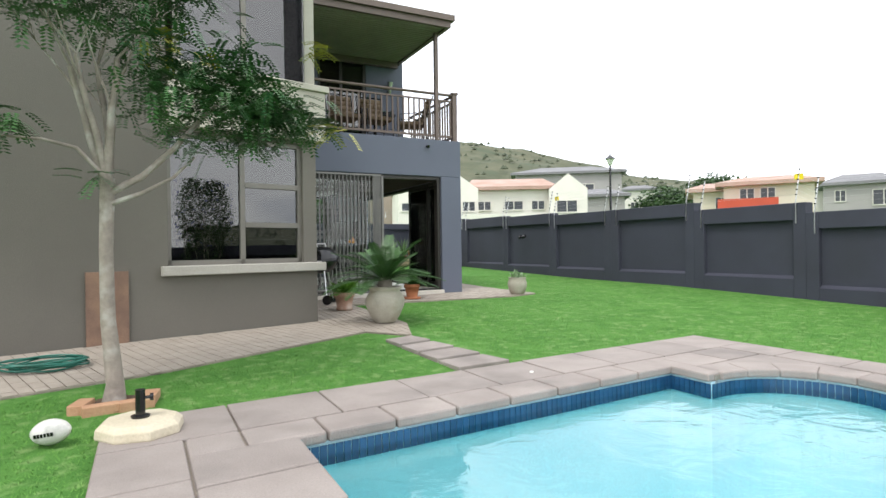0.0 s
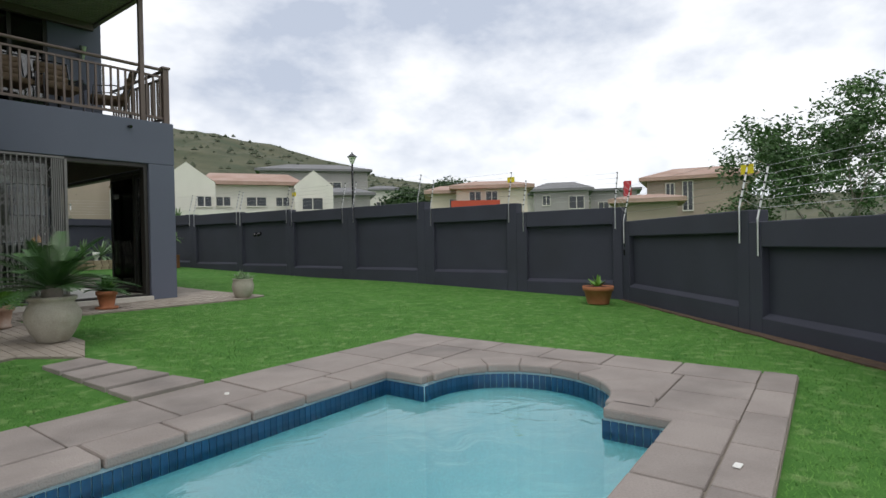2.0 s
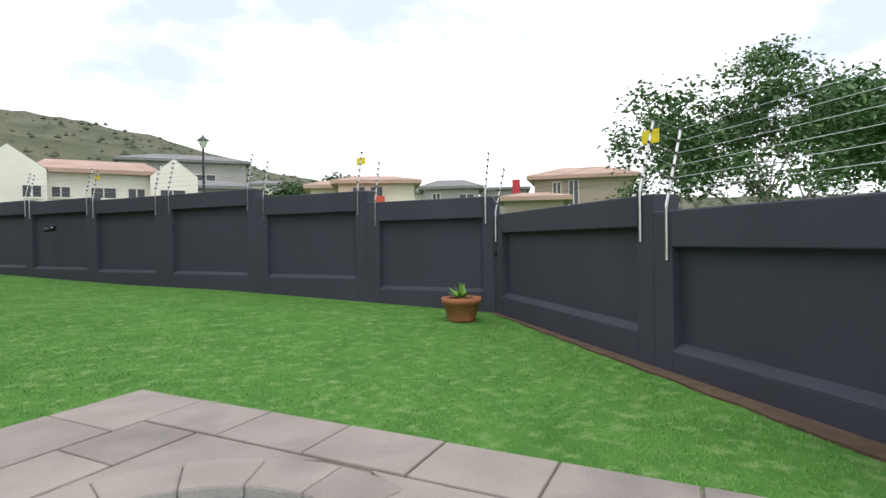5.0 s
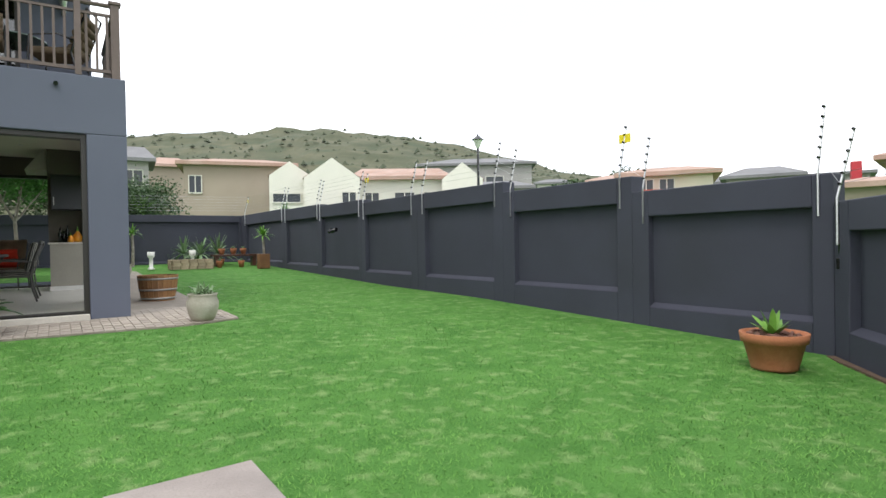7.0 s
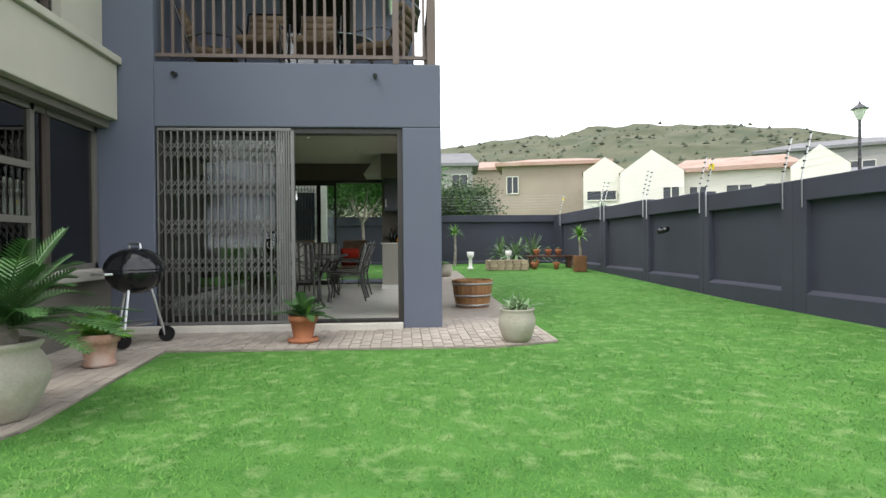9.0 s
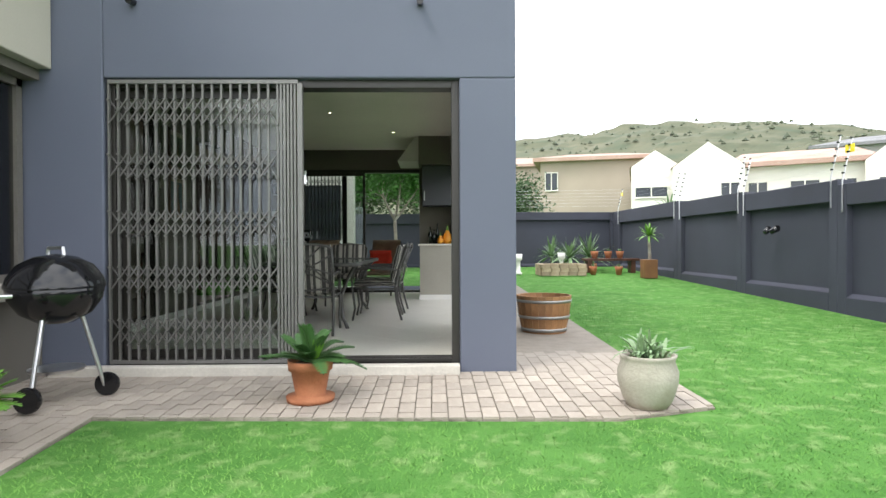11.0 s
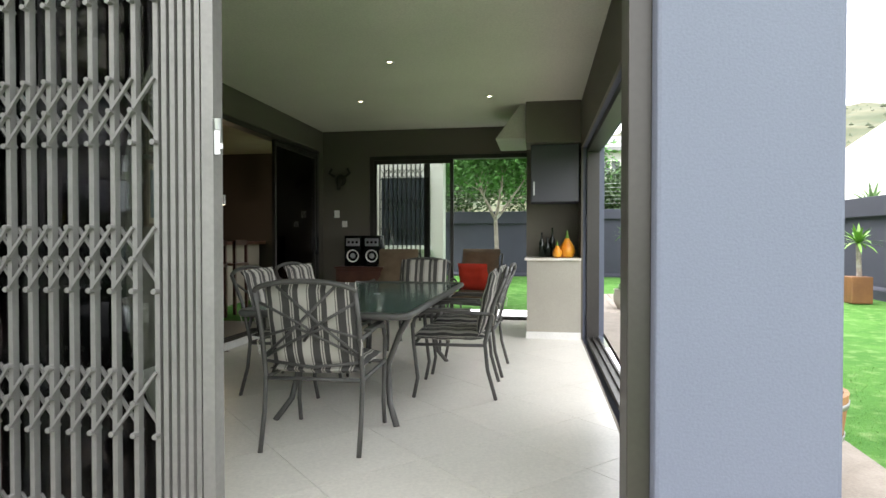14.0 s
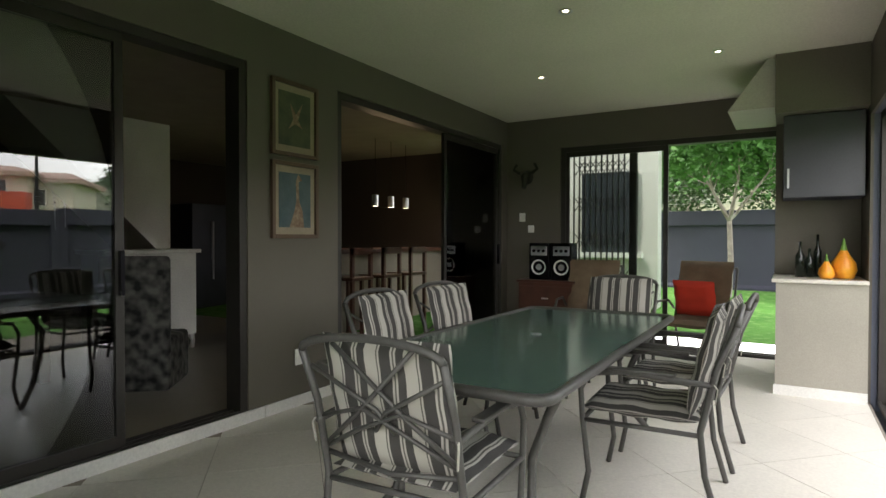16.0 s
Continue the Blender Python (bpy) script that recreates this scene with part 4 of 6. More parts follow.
hb = MB(); R_.seed(3)
for k in range(9):
    rx_, ry_ = R_.uniform(.22, .33), R_.uniform(.16, .24); ph = R_.uniform(0, 6); cx, cy = R_.uniform(-.04, .04), R_.uniform(-.03, .03)
    hb.tube([(cx + rx_ * math.cos(q), cy + ry_ * math.sin(q), .015 + .008 * k + .008 * math.sin(3 * q + ph)) for q in [6.2832 * i / 26 for i in range(27)]], .0085, 6)
tagged(hb.ob("garden_hose", mat("green_hose", (0.01, 0.1, 0.07), (0.015, 0.14, 0.1), 8, .4, bump=.05)), "coiled dark green garden hose on the paving", "hose").matrix_basis = Matrix.Translation(at(.03, 5.65, .012))
tp = MB().tube([(-2.42, -.03, .62), (-2.42, -.07, .62), (-2.42, -.08, .58)], .012, 8); tp.tube([(-2.42, -.02, .1), (-2.42, -.02, .6)], .009, 6); tp.box(-2.44, -.075, .64, -2.4, -.06, .655)
tagged(tp.ob("garden_tap", mat("brass_red", (0.3, 0.08, 0.04), None, 8, .4, .5)), "small garden tap with red handle on pipe", "tap").matrix_basis = mF

# ---- trees ----
def grow(mb, tips, p, d, r, ln, depth, rg, spread=.55, upb=.15):
    pts, rad = [p], [r]; q = p.copy(); dd = d.copy()
    for i in range(5):
        dd = (dd + Vector((rg.uniform(-.13, .13), rg.uniform(-.13, .13), rg.uniform(-.06, .1) + upb * .2))).normalized(); q = q + dd * ln / 5; pts.append(q); rad.append(r * (1 - .09 * (i + 1)))
    mb.tube(pts, rad, 7 if r > .02 else 4, False)
    if depth == 0: tips.append((q, dd)); return
    if depth <= 2: tips.append((pts[3], dd))
    for k in range(3 if depth > 1 else 4):
        az = rg.uniform(0, 6.28); s = dd.orthogonal().normalized(); s.rotate(Matrix.Rotation(az, 3, dd)); nd = (dd + s * rg.uniform(spread * .6, spread * 1.4) + Vector((0, 0, upb))).normalized()
        grow(mb, tips, pts[rg.choice((3, 4, 5))] if k else q, nd, rad[-1] * rg.uniform(.55, .75), ln * rg.uniform(.6, .85), depth - 1, rg, spread, upb)
def leaves(mb, tips, n, spread, size, rg, flat=.6):
    for c, d in tips:
        for k in range(n):
            p = c + Vector((rg.gauss(0, spread), rg.gauss(0, spread), rg.gauss(0, spread * flat))); a = Vector((rg.uniform(-1, 1), rg.uniform(-1, 1), rg.uniform(-.8, .4))).normalized(); b = a.orthogonal().normalized(); b.rotate(Matrix.Rotation(rg.uniform(0, 6.28), 3, a)); s = size * rg.uniform(.6, 1.3)
            mb.add([p, p + a * s * .5 + b * s * .22, p + a * s, p + a * s * .5 - b * s * .22], [(0, 1, 2, 3)])
def sprig(mb, c, rg, ln, lf):
    """A feathery compound leaf."""
    a = Vector((rg.uniform(-1, 1), rg.uniform(-1, 1), rg.uniform(-.7, .3))).normalized(); s = a.cross(Vector((0, 0, 1))).normalized() if abs(a.z) < .95 else Vector((1, 0, 0)); t = a
    for i in range(7):
        q = c + a * ln * (i + 1) / 7 + Vector((0, 0, -.25 * ln * (i / 7) ** 2))
        for k in (-1, 1):
            tip = q + (s * k + a * .5) * lf; w_ = a * lf * .28
            mb.add([q, (q + tip) / 2 + w_, tip, (q + tip) / 2 - w_], [(0, 1, 2, 3)])
tree = empty("garden_tree", "pale-barked garden tree with feathery green leaves", "tree", "", "", Matrix.Translation((.6, 4.3, gz(0, 4.3) - .02)))
tr = MB(); tr.tube([(0, 0, 0), (.01, 0, .15), (-.03, .02, .6), (-.035, .02, 1.1), (-.02, .02, 1.6)], [.085, .06, .05, .046, .05], 12, False)
tips = []; rg = random.Random(21); F_ = Vector((-.02, .02, 1.55))
for d, r, ln, dep in (((-.25, .1, 1), .05, .85, 3), ((.12, -.05, 1), .05, .9, 3), ((.02, .15, 1), .045, .9, 3), ((-.1, -.1, 1), .04, .9, 3)): grow(tr, tips, F_, Vector(d).normalized(), r * .72, ln, dep, rg, .5, .1)
def limb(pts, r):
    tr.tube(pts, [r * (1 - .6 * i / (len(pts) - 1)) for i in range(len(pts))], 7, False)
limb([(0, 0, 1.5), (.2, .0, 1.62), (.42, .03, 1.85), (.62, .05, 2.1), (.8, .05, 2.28)], .03); limb([(0, 0, 1.42), (.2, -.02, 1.5), (.4, .0, 1.62), (.55, .02, 1.78)], .02)
limb([(-.03, 0, 1.6), (-.2, 0, 1.8), (-.4, .02, 1.85), (-.65, .02, 1.86), (-.9, .02, 1.9)], .016)
tr.ob("trunk", M_BARK, tree, smooth=True)
lv = MB(); yl = MB(); rg = random.Random(5)
blobs = [((.55, .1, 2.2), .3, 200), ((.95, .1, 2.25), .25, 230), ((1.25, .12, 2.2), .2, 190), ((1.0, .1, 2.0), .16, 90), ((.4, .1, 2.45), .28, 140), ((.8, .1, 2.5), .25, 140), ((1.45, .1, 2.1), .1, 30), ((.6, .05, 1.88), .1, 26), ((-.75, .02, 1.98), .16, 70), ((-1.0, .02, 2.05), .14, 40), ((-.1, 0, 1.62), .05, 10), ((.1, 0, 2.8), .35, 60)]
for c, s, n in blobs:
    for k in range(n): sprig(lv, Vector(c) + Vector((rg.gauss(0, s * .75), rg.gauss(0, s * .9), rg.gauss(0, s * .4))), rg, .17, .042)
for c, d in tips:
    if c.z > 2.6:
        for k in range(7): sprig(lv, c + Vector((rg.gauss(0, .13), rg.gauss(0, .13), rg.gauss(0, .1))), rg, .17, .042)
for c, s, n in (((.35, .0, 2.62), .1, 16), ((1.65, .0, 2.06), .07, 12), ((1.5, .0, 2.72), .06, 10)):
    for k in range(n): sprig(yl, Vector(c) + Vector((rg.gauss(0, s), rg.gauss(0, s), rg.gauss(0, s * .5))), rg, .15, .04)
lv.ob("foliage", M_TREELEAF, tree); tagged(yl.ob("foliage", M_YELLOWLEAF, tree), "young yellow leaves")
for i, (x, y, a_) in enumerate(((.41, 4.21, 75), (.53, 4.09, 10), (.74, 4.11, 12), (.83, 4.27, 80))): tagged(MB().box(-.11, -.05, -.02, .11, .05, .05).ob("tree_brick", mat("orange_brick", (0.38, 0.21, 0.12), (0.45, 0.27, 0.16), 6, .9, bump=.4), bevel=.006), "orange clay brick edging the tree bed", "brick", "bricks round the tree").matrix_basis = Matrix.Translation(at(x, y)) @ pose(0, 0, 0, 0, 0, a_)
MB().lathe([(0, .02), (.17, .015), (.22, -.01)], 16, Matrix.Translation(at(.61, 4.27))).ob("tree_bed", M_SOIL, kind="structure")
def crown_tree(name, at_, h, rad, m, seed, n, size, label, depth=4, spread=.7, trunk=.07, fork=.35, sp=.2):
    e = empty(name, label, "tree", "", "", Matrix.Translation(at_)); rg = random.Random(seed); mb, tp = MB(), []
    mb.tube([(0, 0, 0), (.03, 0, h * fork * .5), (0, .02, h * fork)], [trunk, trunk * .8, trunk * .7], 8, False)
    for k in range(5):
        a_ = k * 1.26 + rg.uniform(-.3, .3); grow(mb, tp, Vector((0, .02, h * fork)), Vector((math.cos(a_) * rad / h * 1.5, math.sin(a_) * rad / h * 1.5, 1)).normalized(), trunk * .5, h * .26, depth - 1, rg, spread, .08)
    mb.ob("trunk", M_BARK, e); f = MB(); leaves(f, tp, n, sp, size, rg); f.ob("foliage", m, e); return e
crown_tree("thorn_tree", (13.0, .5, -.3), 3.9, 2.6, M_THORN, 3, 44, .08, "airy thorn tree behind the garden wall", 5, .8, .1, .25, .1)
crown_tree("thorn_tree", (14.0, -2.4, -.3), 3.9, 2.6, M_THORN, 9, 44, .08, "airy thorn tree behind the garden wall", 5, .8, .1, .25, .1)
crown_tree("lawn_tree", (4.75, 21.2, gz(0, 21)), 4.0, 2.0, mat("lawn_tree_leaf", (.05, .15, .03), (.1, .25, .055), 3), 12, 110, .13, "round-crowned green tree on the lawn", 4, .8, .06, .34, .32)
for x, y, h, s_ in ((3.0, 25.6, 4.5, 1), (6.0, 25.9, 4.8, 2), (0.4, 25.5, 4.6, 5), (8.2, 26.5, 4.2, 6)): crown_tree("screen_tree", (x, y, 0), h, 1.9, M_DARKLEAF, 30 + s_, 46, .13, "dense dark green tree behind the wall", 4, .8, .1, .2, .34)
x_, y_ = place(48, 66); crown_tree("far_tree", (x_, y_, 2), 6.2, 3.6, M_DARKLEAF, 50, 40, .5, "dark round tree among far houses", 4, .8, .2, .15, .8)
x_, y_ = place(52.0, 80); crown_tree("far_tree", (x_, y_, 4.5), 6.5, 2.0, M_DARKLEAF, 51, 40, .5, "tall dark tree among far houses", 4, .7, .2, .15, .6)
# hedge with blue flowers by the wall
hd = empty("climbing_hedge", "tall dark shrub with small blue flowers", "shrub", "", "", Matrix.Translation((6.35, -1.15, 0))); rg = random.Random(8); f, fl, stm = MB(), MB(), MB()
for k in range(14): stm.tube([(rg.uniform(-.4, .4), rg.uniform(-.4, .4), -.05), (rg.uniform(-.5, .5), rg.uniform(-.5, .5), 1.0), (rg.uniform(-.5, .5), rg.uniform(-.5, .5), 2.0)], [.02, .014, .006], 5, False)
for k in range(9000):
    a_, z = rg.uniform(0, 6.28), rg.uniform(.15, 3.0); r_ = (.62 + .14 * math.sin(z * 3 + a_ * 2) - .12 * max(0, z - 2)) * math.sqrt(rg.uniform(.35, 1)); leaves(f, [(Vector((r_ * math.cos(a_), r_ * math.sin(a_), z)), None)], 1, .04, .075, rg)
for k in range(160):
    a_, z = rg.uniform(0, 6.28), rg.uniform(1.2, 3.0); leaves(fl, [(Vector((.7 * math.cos(a_), .7 * math.sin(a_), z)), None)], 3, .02, .05, rg)
stm.ob("stem", M_BARK, hd); f.ob("foliage", M_DARKLEAF, hd); tagged(fl.ob("flower", mat("blue_flower", (.1, .1, .35)), hd), kind="stuff")
bd = MB().prism([(4.2, -.85), (5.2, -.7), (6.9, -.5), (8.4, .75), (8.3, .55), (4.6, -2.9), (3.2, -2.6)], -.08, .03); bd.ob("flower_bed", M_SOIL, kind="structure")
for i in range(14):
    f_ = i / 14; tagged(MB().box(-.11, -.05, -.05, .11, .05, .05).ob("edging_brick", MATS["orange_brick"], bevel=.008), "brown clay brick edging the flower bed", "brick", "bricks edging the bed").matrix_basis = Matrix.Translation((4.3 + 2.7 * f_, -.8 + .25 * f_, 0)) @ pose(0, 0, 0, 0, 0, 4)
for x, y in ((5.6, -.55), (6.2, -.5)):
    m_ = MB()
    for i in range(50): blade(m_, (R_.uniform(-.1, .1), R_.uniform(-.1, .1), 0), i * 2.4, R_.uniform(.2, .36), .02, radians(R_.uniform(40, 80)), .5)
    tagged(m_.ob("grass_tuft", M_CYCAD), "dark green strappy border plant", "plant", "border plants").matrix_basis = Matrix.Translation((x, y, .02))

# ---- far garden corner ----
def palm(at_, h, n, ln, m, name, label, up=(0, 75), w=.05):
    e = empty(name, label, "palm", "", "", Matrix.Translation(at_)); MB().tube([(0, 0, 0), (.02, 0, h * .5), (0, 0, h)], [.05, .04, .035], 8).ob("stem", M_BARK, e); k = MB()
    for i in range(n): blade(k, (0, 0, h), i * 2.4, ln * R_.uniform(.8, 1.1), w, radians(R_.uniform(*up)), R_.uniform(.1, .5), 4)
    k.ob("leaf", m, e); return e
e = palm(at(10.7, 18.4), .95, 40, .42, M_FERN, "yucca_palm", "yellow-green yucca in square brown planter", (0, 80), .045)
MB().box(-.15, -.15, 0, .15, .15, .42).ob("planter", mat("brown_glazed", (.16, .07, .03), (.22, .1, .04), 5, .5), e, bevel=.01)
for x, y, s in ((9.4, 20.6, .8), (10.0, 20.9, .85), (9.0, 21.0, .7)): palm(at(x, y), .35, 60, s, M_PALE, "agave_clump", "grey-green spiky agave clump", (-5, 85), .05)
palm(at(7.6, 21.3), 1.0, 30, .4, M_FERN, "yucca_palm", "yellow-green yucca in square brown planter", (0, 80), .045)
palm((8.3, 25.4, 0), 2.3, 80, 1.15, M_FERN, "fan_palm", "green fan palm behind the wall", (-20, 85), .06); palm((12.3, 21.2, 0), 2.1, 40, .6, M_PALE, "aloe", "spiky aloe beyond the wall", (0, 80), .06)
st = empty("fire_pit", "low rectangular stone-walled fire pit", "fire pit", "", "", Matrix.Translation(at(8.9, 19.4)))
bm_ = MB().box(-.1, -.06, 0, .1, .06, .085).mesh("stone", mat("warm_stone", (.3, .22, .14), (.45, .36, .25), 6, .9, bump=.5, vary=.25))
for lay in range(3):
    for i in range(5):
        for yy in (-.35, .35):
            o = new("stone", bm_); o.parent = st; o.location = (-.44 + i * .215 + .03 * (lay % 2), yy, lay * .09)
    for i in range(3):
        for xx in (-.5, .5):
            o = new("stone", bm_); o.parent = st; o.location = (xx, -.22 + i * .215, lay * .09); o.rotation_euler = (0, 0, 1.5708)
def little_pot(x, y, m, dz=0.0, h=.2):
    e = pot("small_pot", [(0, 0), (.06, 0), (.09, h * .7), (.1, h), (.085, h), (.08, h * .85)], m, at(x, y, dz), "small clay pot with green plant", .08, h * .86, "small pots by the far wall"); k = MB()
    for i in range(16): blade(k, (0, 0, h * .9), i * 2.4, .14, .025, radians(R_.uniform(40, 85)), .3, 3)
    k.ob("leaf", M_PALE, e)
bn = empty("garden_bench", "low wooden garden bench by the wall", "bench", "", "", Matrix.Translation(at(10.3, 20.0))); MB().box(-.7, -.16, .3, .7, .16, .36).ob("seat", M_WOOD, bn, bevel=.008)
for x in (-.55, .55): MB().box(x - .06, -.13, 0, x + .06, .13, .3).ob("leg", M_WOOD, bn)
for x in (9.9, 10.25, 10.55): little_pot(x, 20.0, M_TERRA, .36, .18)
for x, y in ((9.7, 19.4), (10.3, 19.3), (10.0, 20.5), (9.3, 20.2)): little_pot(x, y, M_TERRA)
for x, y in ((7.9, 19.6), (9.1, 20.2)):
    u = empty("garden_urn", "small white stone pedestal urn", "urn", "urns by the far wall", "", Matrix.Translation(at(x, y))); MB().lathe([(0, 0), (.09, 0), (.09, .04), (.05, .06), (.05, .32), (.09, .36), (.1, .5), (.08, .5), (.06, .4)], 16).ob("body", M_WHITE, u, smooth=True)
sp = empty("wall_spotlight", "black twin garden spotlights on the wall", "spotlight", "", "", Matrix.Translation((XA(14.4), 14.4, 1.42)))
MB().tube([(0, 0, 0), (-.06, 0, 0)], .05, 12).ob("bracket", M_BLACK, sp)
for s_ in (-1, 1): MB().lathe([(0, -.07), (.04, -.06), (.055, .05), (.05, .055), (0, .03)], 14, Matrix.Translation((-.13, s_ * .09, -.03)) @ pose(0, 0, 0, 60, 0, 90 + 30 * s_)).ob("head", M_BLACK, sp, smooth=True)
# electric fence
fe = empty("electric_fence", "galvanised electric fence posts with black insulators and wires", "fence", "", "structure")
def fpole(x, y, top, dx, dy, straight=False):
    p = MB().tube([(x, y, top - .38), (x, y, top + .03), (x + dx * .14, y + dy * .14, top + .62)], .011, 6); p.ob("post", M_STEEL, fe); k = MB(); pts = []
    for i in range(6):
        f = .2 + .8 * i / 5; q = Vector((x + dx * .14 * f, y + dy * .14 * f, top + .03 + .59 * f)); k.tube([q - Vector((.03, 0, 0)), q + Vector((.005, 0, 0))], .013, 6); pts.append(q)
    k.ob("insulator", M_BLACK, fe); return pts
row = []
for a_, b_, c_, d_, e_ in WA:
    for s_ in (a_ - .06, b_ + .06): y_ = 3.76 + s_; row.append(fpole(XA(y_) - .012, y_, c_, 1, 0))
for s_, t_ in ((.1, 1.37), (3.5, 1.37), (3.84, 1.23)):
    q = mB @ Vector((s_, -.012, 0)); row.insert(0, fpole(q.x, q.y, t_, .7, -.7))
for s_, t_ in ((14.45, 2.12), (13.9, 2.1), (9.6, 2.1), (4.6, 2.1)):
    q = mC @ Vector((s_, -.012, 0)); row.append(fpole(q.x, q.y, t_, 0, 1))
wr = MB()
for p, q in zip(row, row[1:]):
    for i in range(6): wr.tube([p[i], q[i]], .0018, 3, False)
q2 = mB @ Vector((8.5, 0, 0))
for i in range(6): wr.tube([row[0][i], Vector((q2.x, q2.y, row[0][i].z))], .0018, 3, False)
wr.ob("wire", M_STEEL, fe)
M_YEL = mat("yellow_sign", (.75, .6, .02), None, 4, .5)
for p in (row[1], row[5], row[10], row[16]):
    q = (p[3] + p[4]) / 2; s_ = empty("warning_sign", "small yellow warning sign on the fence", "sign", "fence warning signs", "", Matrix.Translation(q) @ pose(0, 0, 0, 0, 0, 60 if p is row[1] else 90)); MB().box(-.085, -.003, -.055, .085, .003, .055).ob("plate", M_YEL, s_)
    MB().box(-.07, -.006, .005, .07, -.0035, .02).ob("lettering", M_BLACK, s_); MB().box(-.07, -.006, -.035, .05, -.0035, -.02).ob("lettering", M_BLACK, s_)
kb = empty("fence_isolator", "black fence junction boxes and conduit", "junction box", "", "", Matrix.Translation((11.40, 3.68, 0))); MB().box(-.06, -.035, 1.16, 0, .035, 1.27).ob("box", M_BLACK, kb, bevel=.008); MB().box(-.06, -.035, .78, 0, .035, .88).ob("box", M_BLACK, kb, bevel=.008); MB().tube([(-.03, 0, .88), (-.05, 0, 1.0), (-.03, 0, 1.16)], .022, 8).ob("conduit", M_BLACK, kb)
lp = empty("street_lamp", "black street lamp with lantern head", "street lamp", "", "", Matrix.Translation((18.62, 18.45, 0))); MB().tube([(0, 0, -1), (0, 0, 1.5), (0, 0, 4.55)], [.07, .06, .04], 10).ob("post", M_BLACK, lp)
MB().lathe([(.05, 4.5), (.1, 4.6), (.17, 4.78), (.16, 4.8)], 8).ob("lantern", mat("lantern_glass", (.6, .6, .55), None, 3, .3), lp); MB().lathe([(.24, 4.8), (.2, 4.83), (.04, 4.95), (0, 5.05)], 8).ob("cap", M_BLACK, lp)
# balcony furniture
def pad_chair(x, y, rz):
    e = empty("balcony_chair", "brown tufted-cushion balcony armchair", "chair", "balcony chairs", "", Matrix.Translation((x, y, 3.2)) @ pose(0, 0, 0, 0, 0, rz)); k = MB()
    for i in range(5): k.tube([(-.22, -.25 - .03 * i, .47 + .1 * i), (.22, -.25 - .03 * i, .47 + .1 * i)], .062, 10)
    k.ob("back_cushion", M_CUSHBROWN, e, smooth=True); MB().box(-.25, -.25, .38, .25, .27, .47).ob("seat", M_CUSHBROWN, e, bevel=.03); k = MB()
    for s in (-.27, .27): k.tube([(s, .25, 0), (s, .22, .6), (s, -.1, .63), (s, -.3, .55)], .013, 6); k.tube([(s, -.35, 0), (s, -.25, .4), (s, -.45, .98)], .013, 6)
    k.tube([(-.27, -.45, .98), (.27, -.45, .98)], .013, 6); k.ob("frame", M_BLACK, e)
pad_chair(4.3, 10.45, 180); pad_chair(4.95, 10.45, 180); pad_chair(5.75, 10.6, 70); pad_chair(3.6, 10.9, -80)
bt_ = empty("balcony_table", "round glass balcony table", "table", "", "", Matrix.Translation((5.2, 11.2, 3.2))); MB().lathe([(0, .7), (.45, .7), (.45, .715), (0, .715)], 24).ob("top", M_TABLE, bt_); MB().tube([(0, 0, 0), (0, 0, .7)], .03).ob("stem", M_BLACK, bt_)
wl = MB().lathe([(.03, -.13), (.06, .13), (.05, .13)], 14); tagged(wl.ob("wall_lamp", M_STEEL), "small cone wall lamp on the balcony", "lamp").matrix_basis = Matrix.Translation((5.85, 11.93, 4.75)) @ pose(0, 0, 0, 12, 0, 0)

# ---- patio room ----
M_STRIPE = stripes("striped_cushion", 0, .155, (.42, .4, .35), (.055, .052, .048), (.1, .095, .085))
def cushion(mb, w, ln, th, m, nx_=10, ny=14):
    """A stuffed pad with puckered edges, local x across, y along, centre at origin."""
    for side in (1, -1):
        vs, fs = [], []
        for j in range(ny + 1):
            for i in range(nx_ + 1):
                u, v = 2 * i / nx_ - 1, 2 * j / ny - 1; h = th / 2 * ((1 - abs(u) ** 4) * (1 - abs(v) ** 6)) ** .5 * (1 + .1 * math.sin(v * 9) + .05 * math.sin(u * 7 + v * 5))
                vs.append(m @ Vector((u * w / 2 * (1 + .015 * math.sin(v * 9)), v * ln / 2, side * h)))
        for j in range(ny):
            for i in range(nx_):
                f = (j * (nx_ + 1) + i, j * (nx_ + 1) + i + 1, (j + 1) * (nx_ + 1) + i + 1, (j + 1) * (nx_ + 1) + i); fs.append(f if side > 0 else f[::-1])
        mb.add(vs, fs)
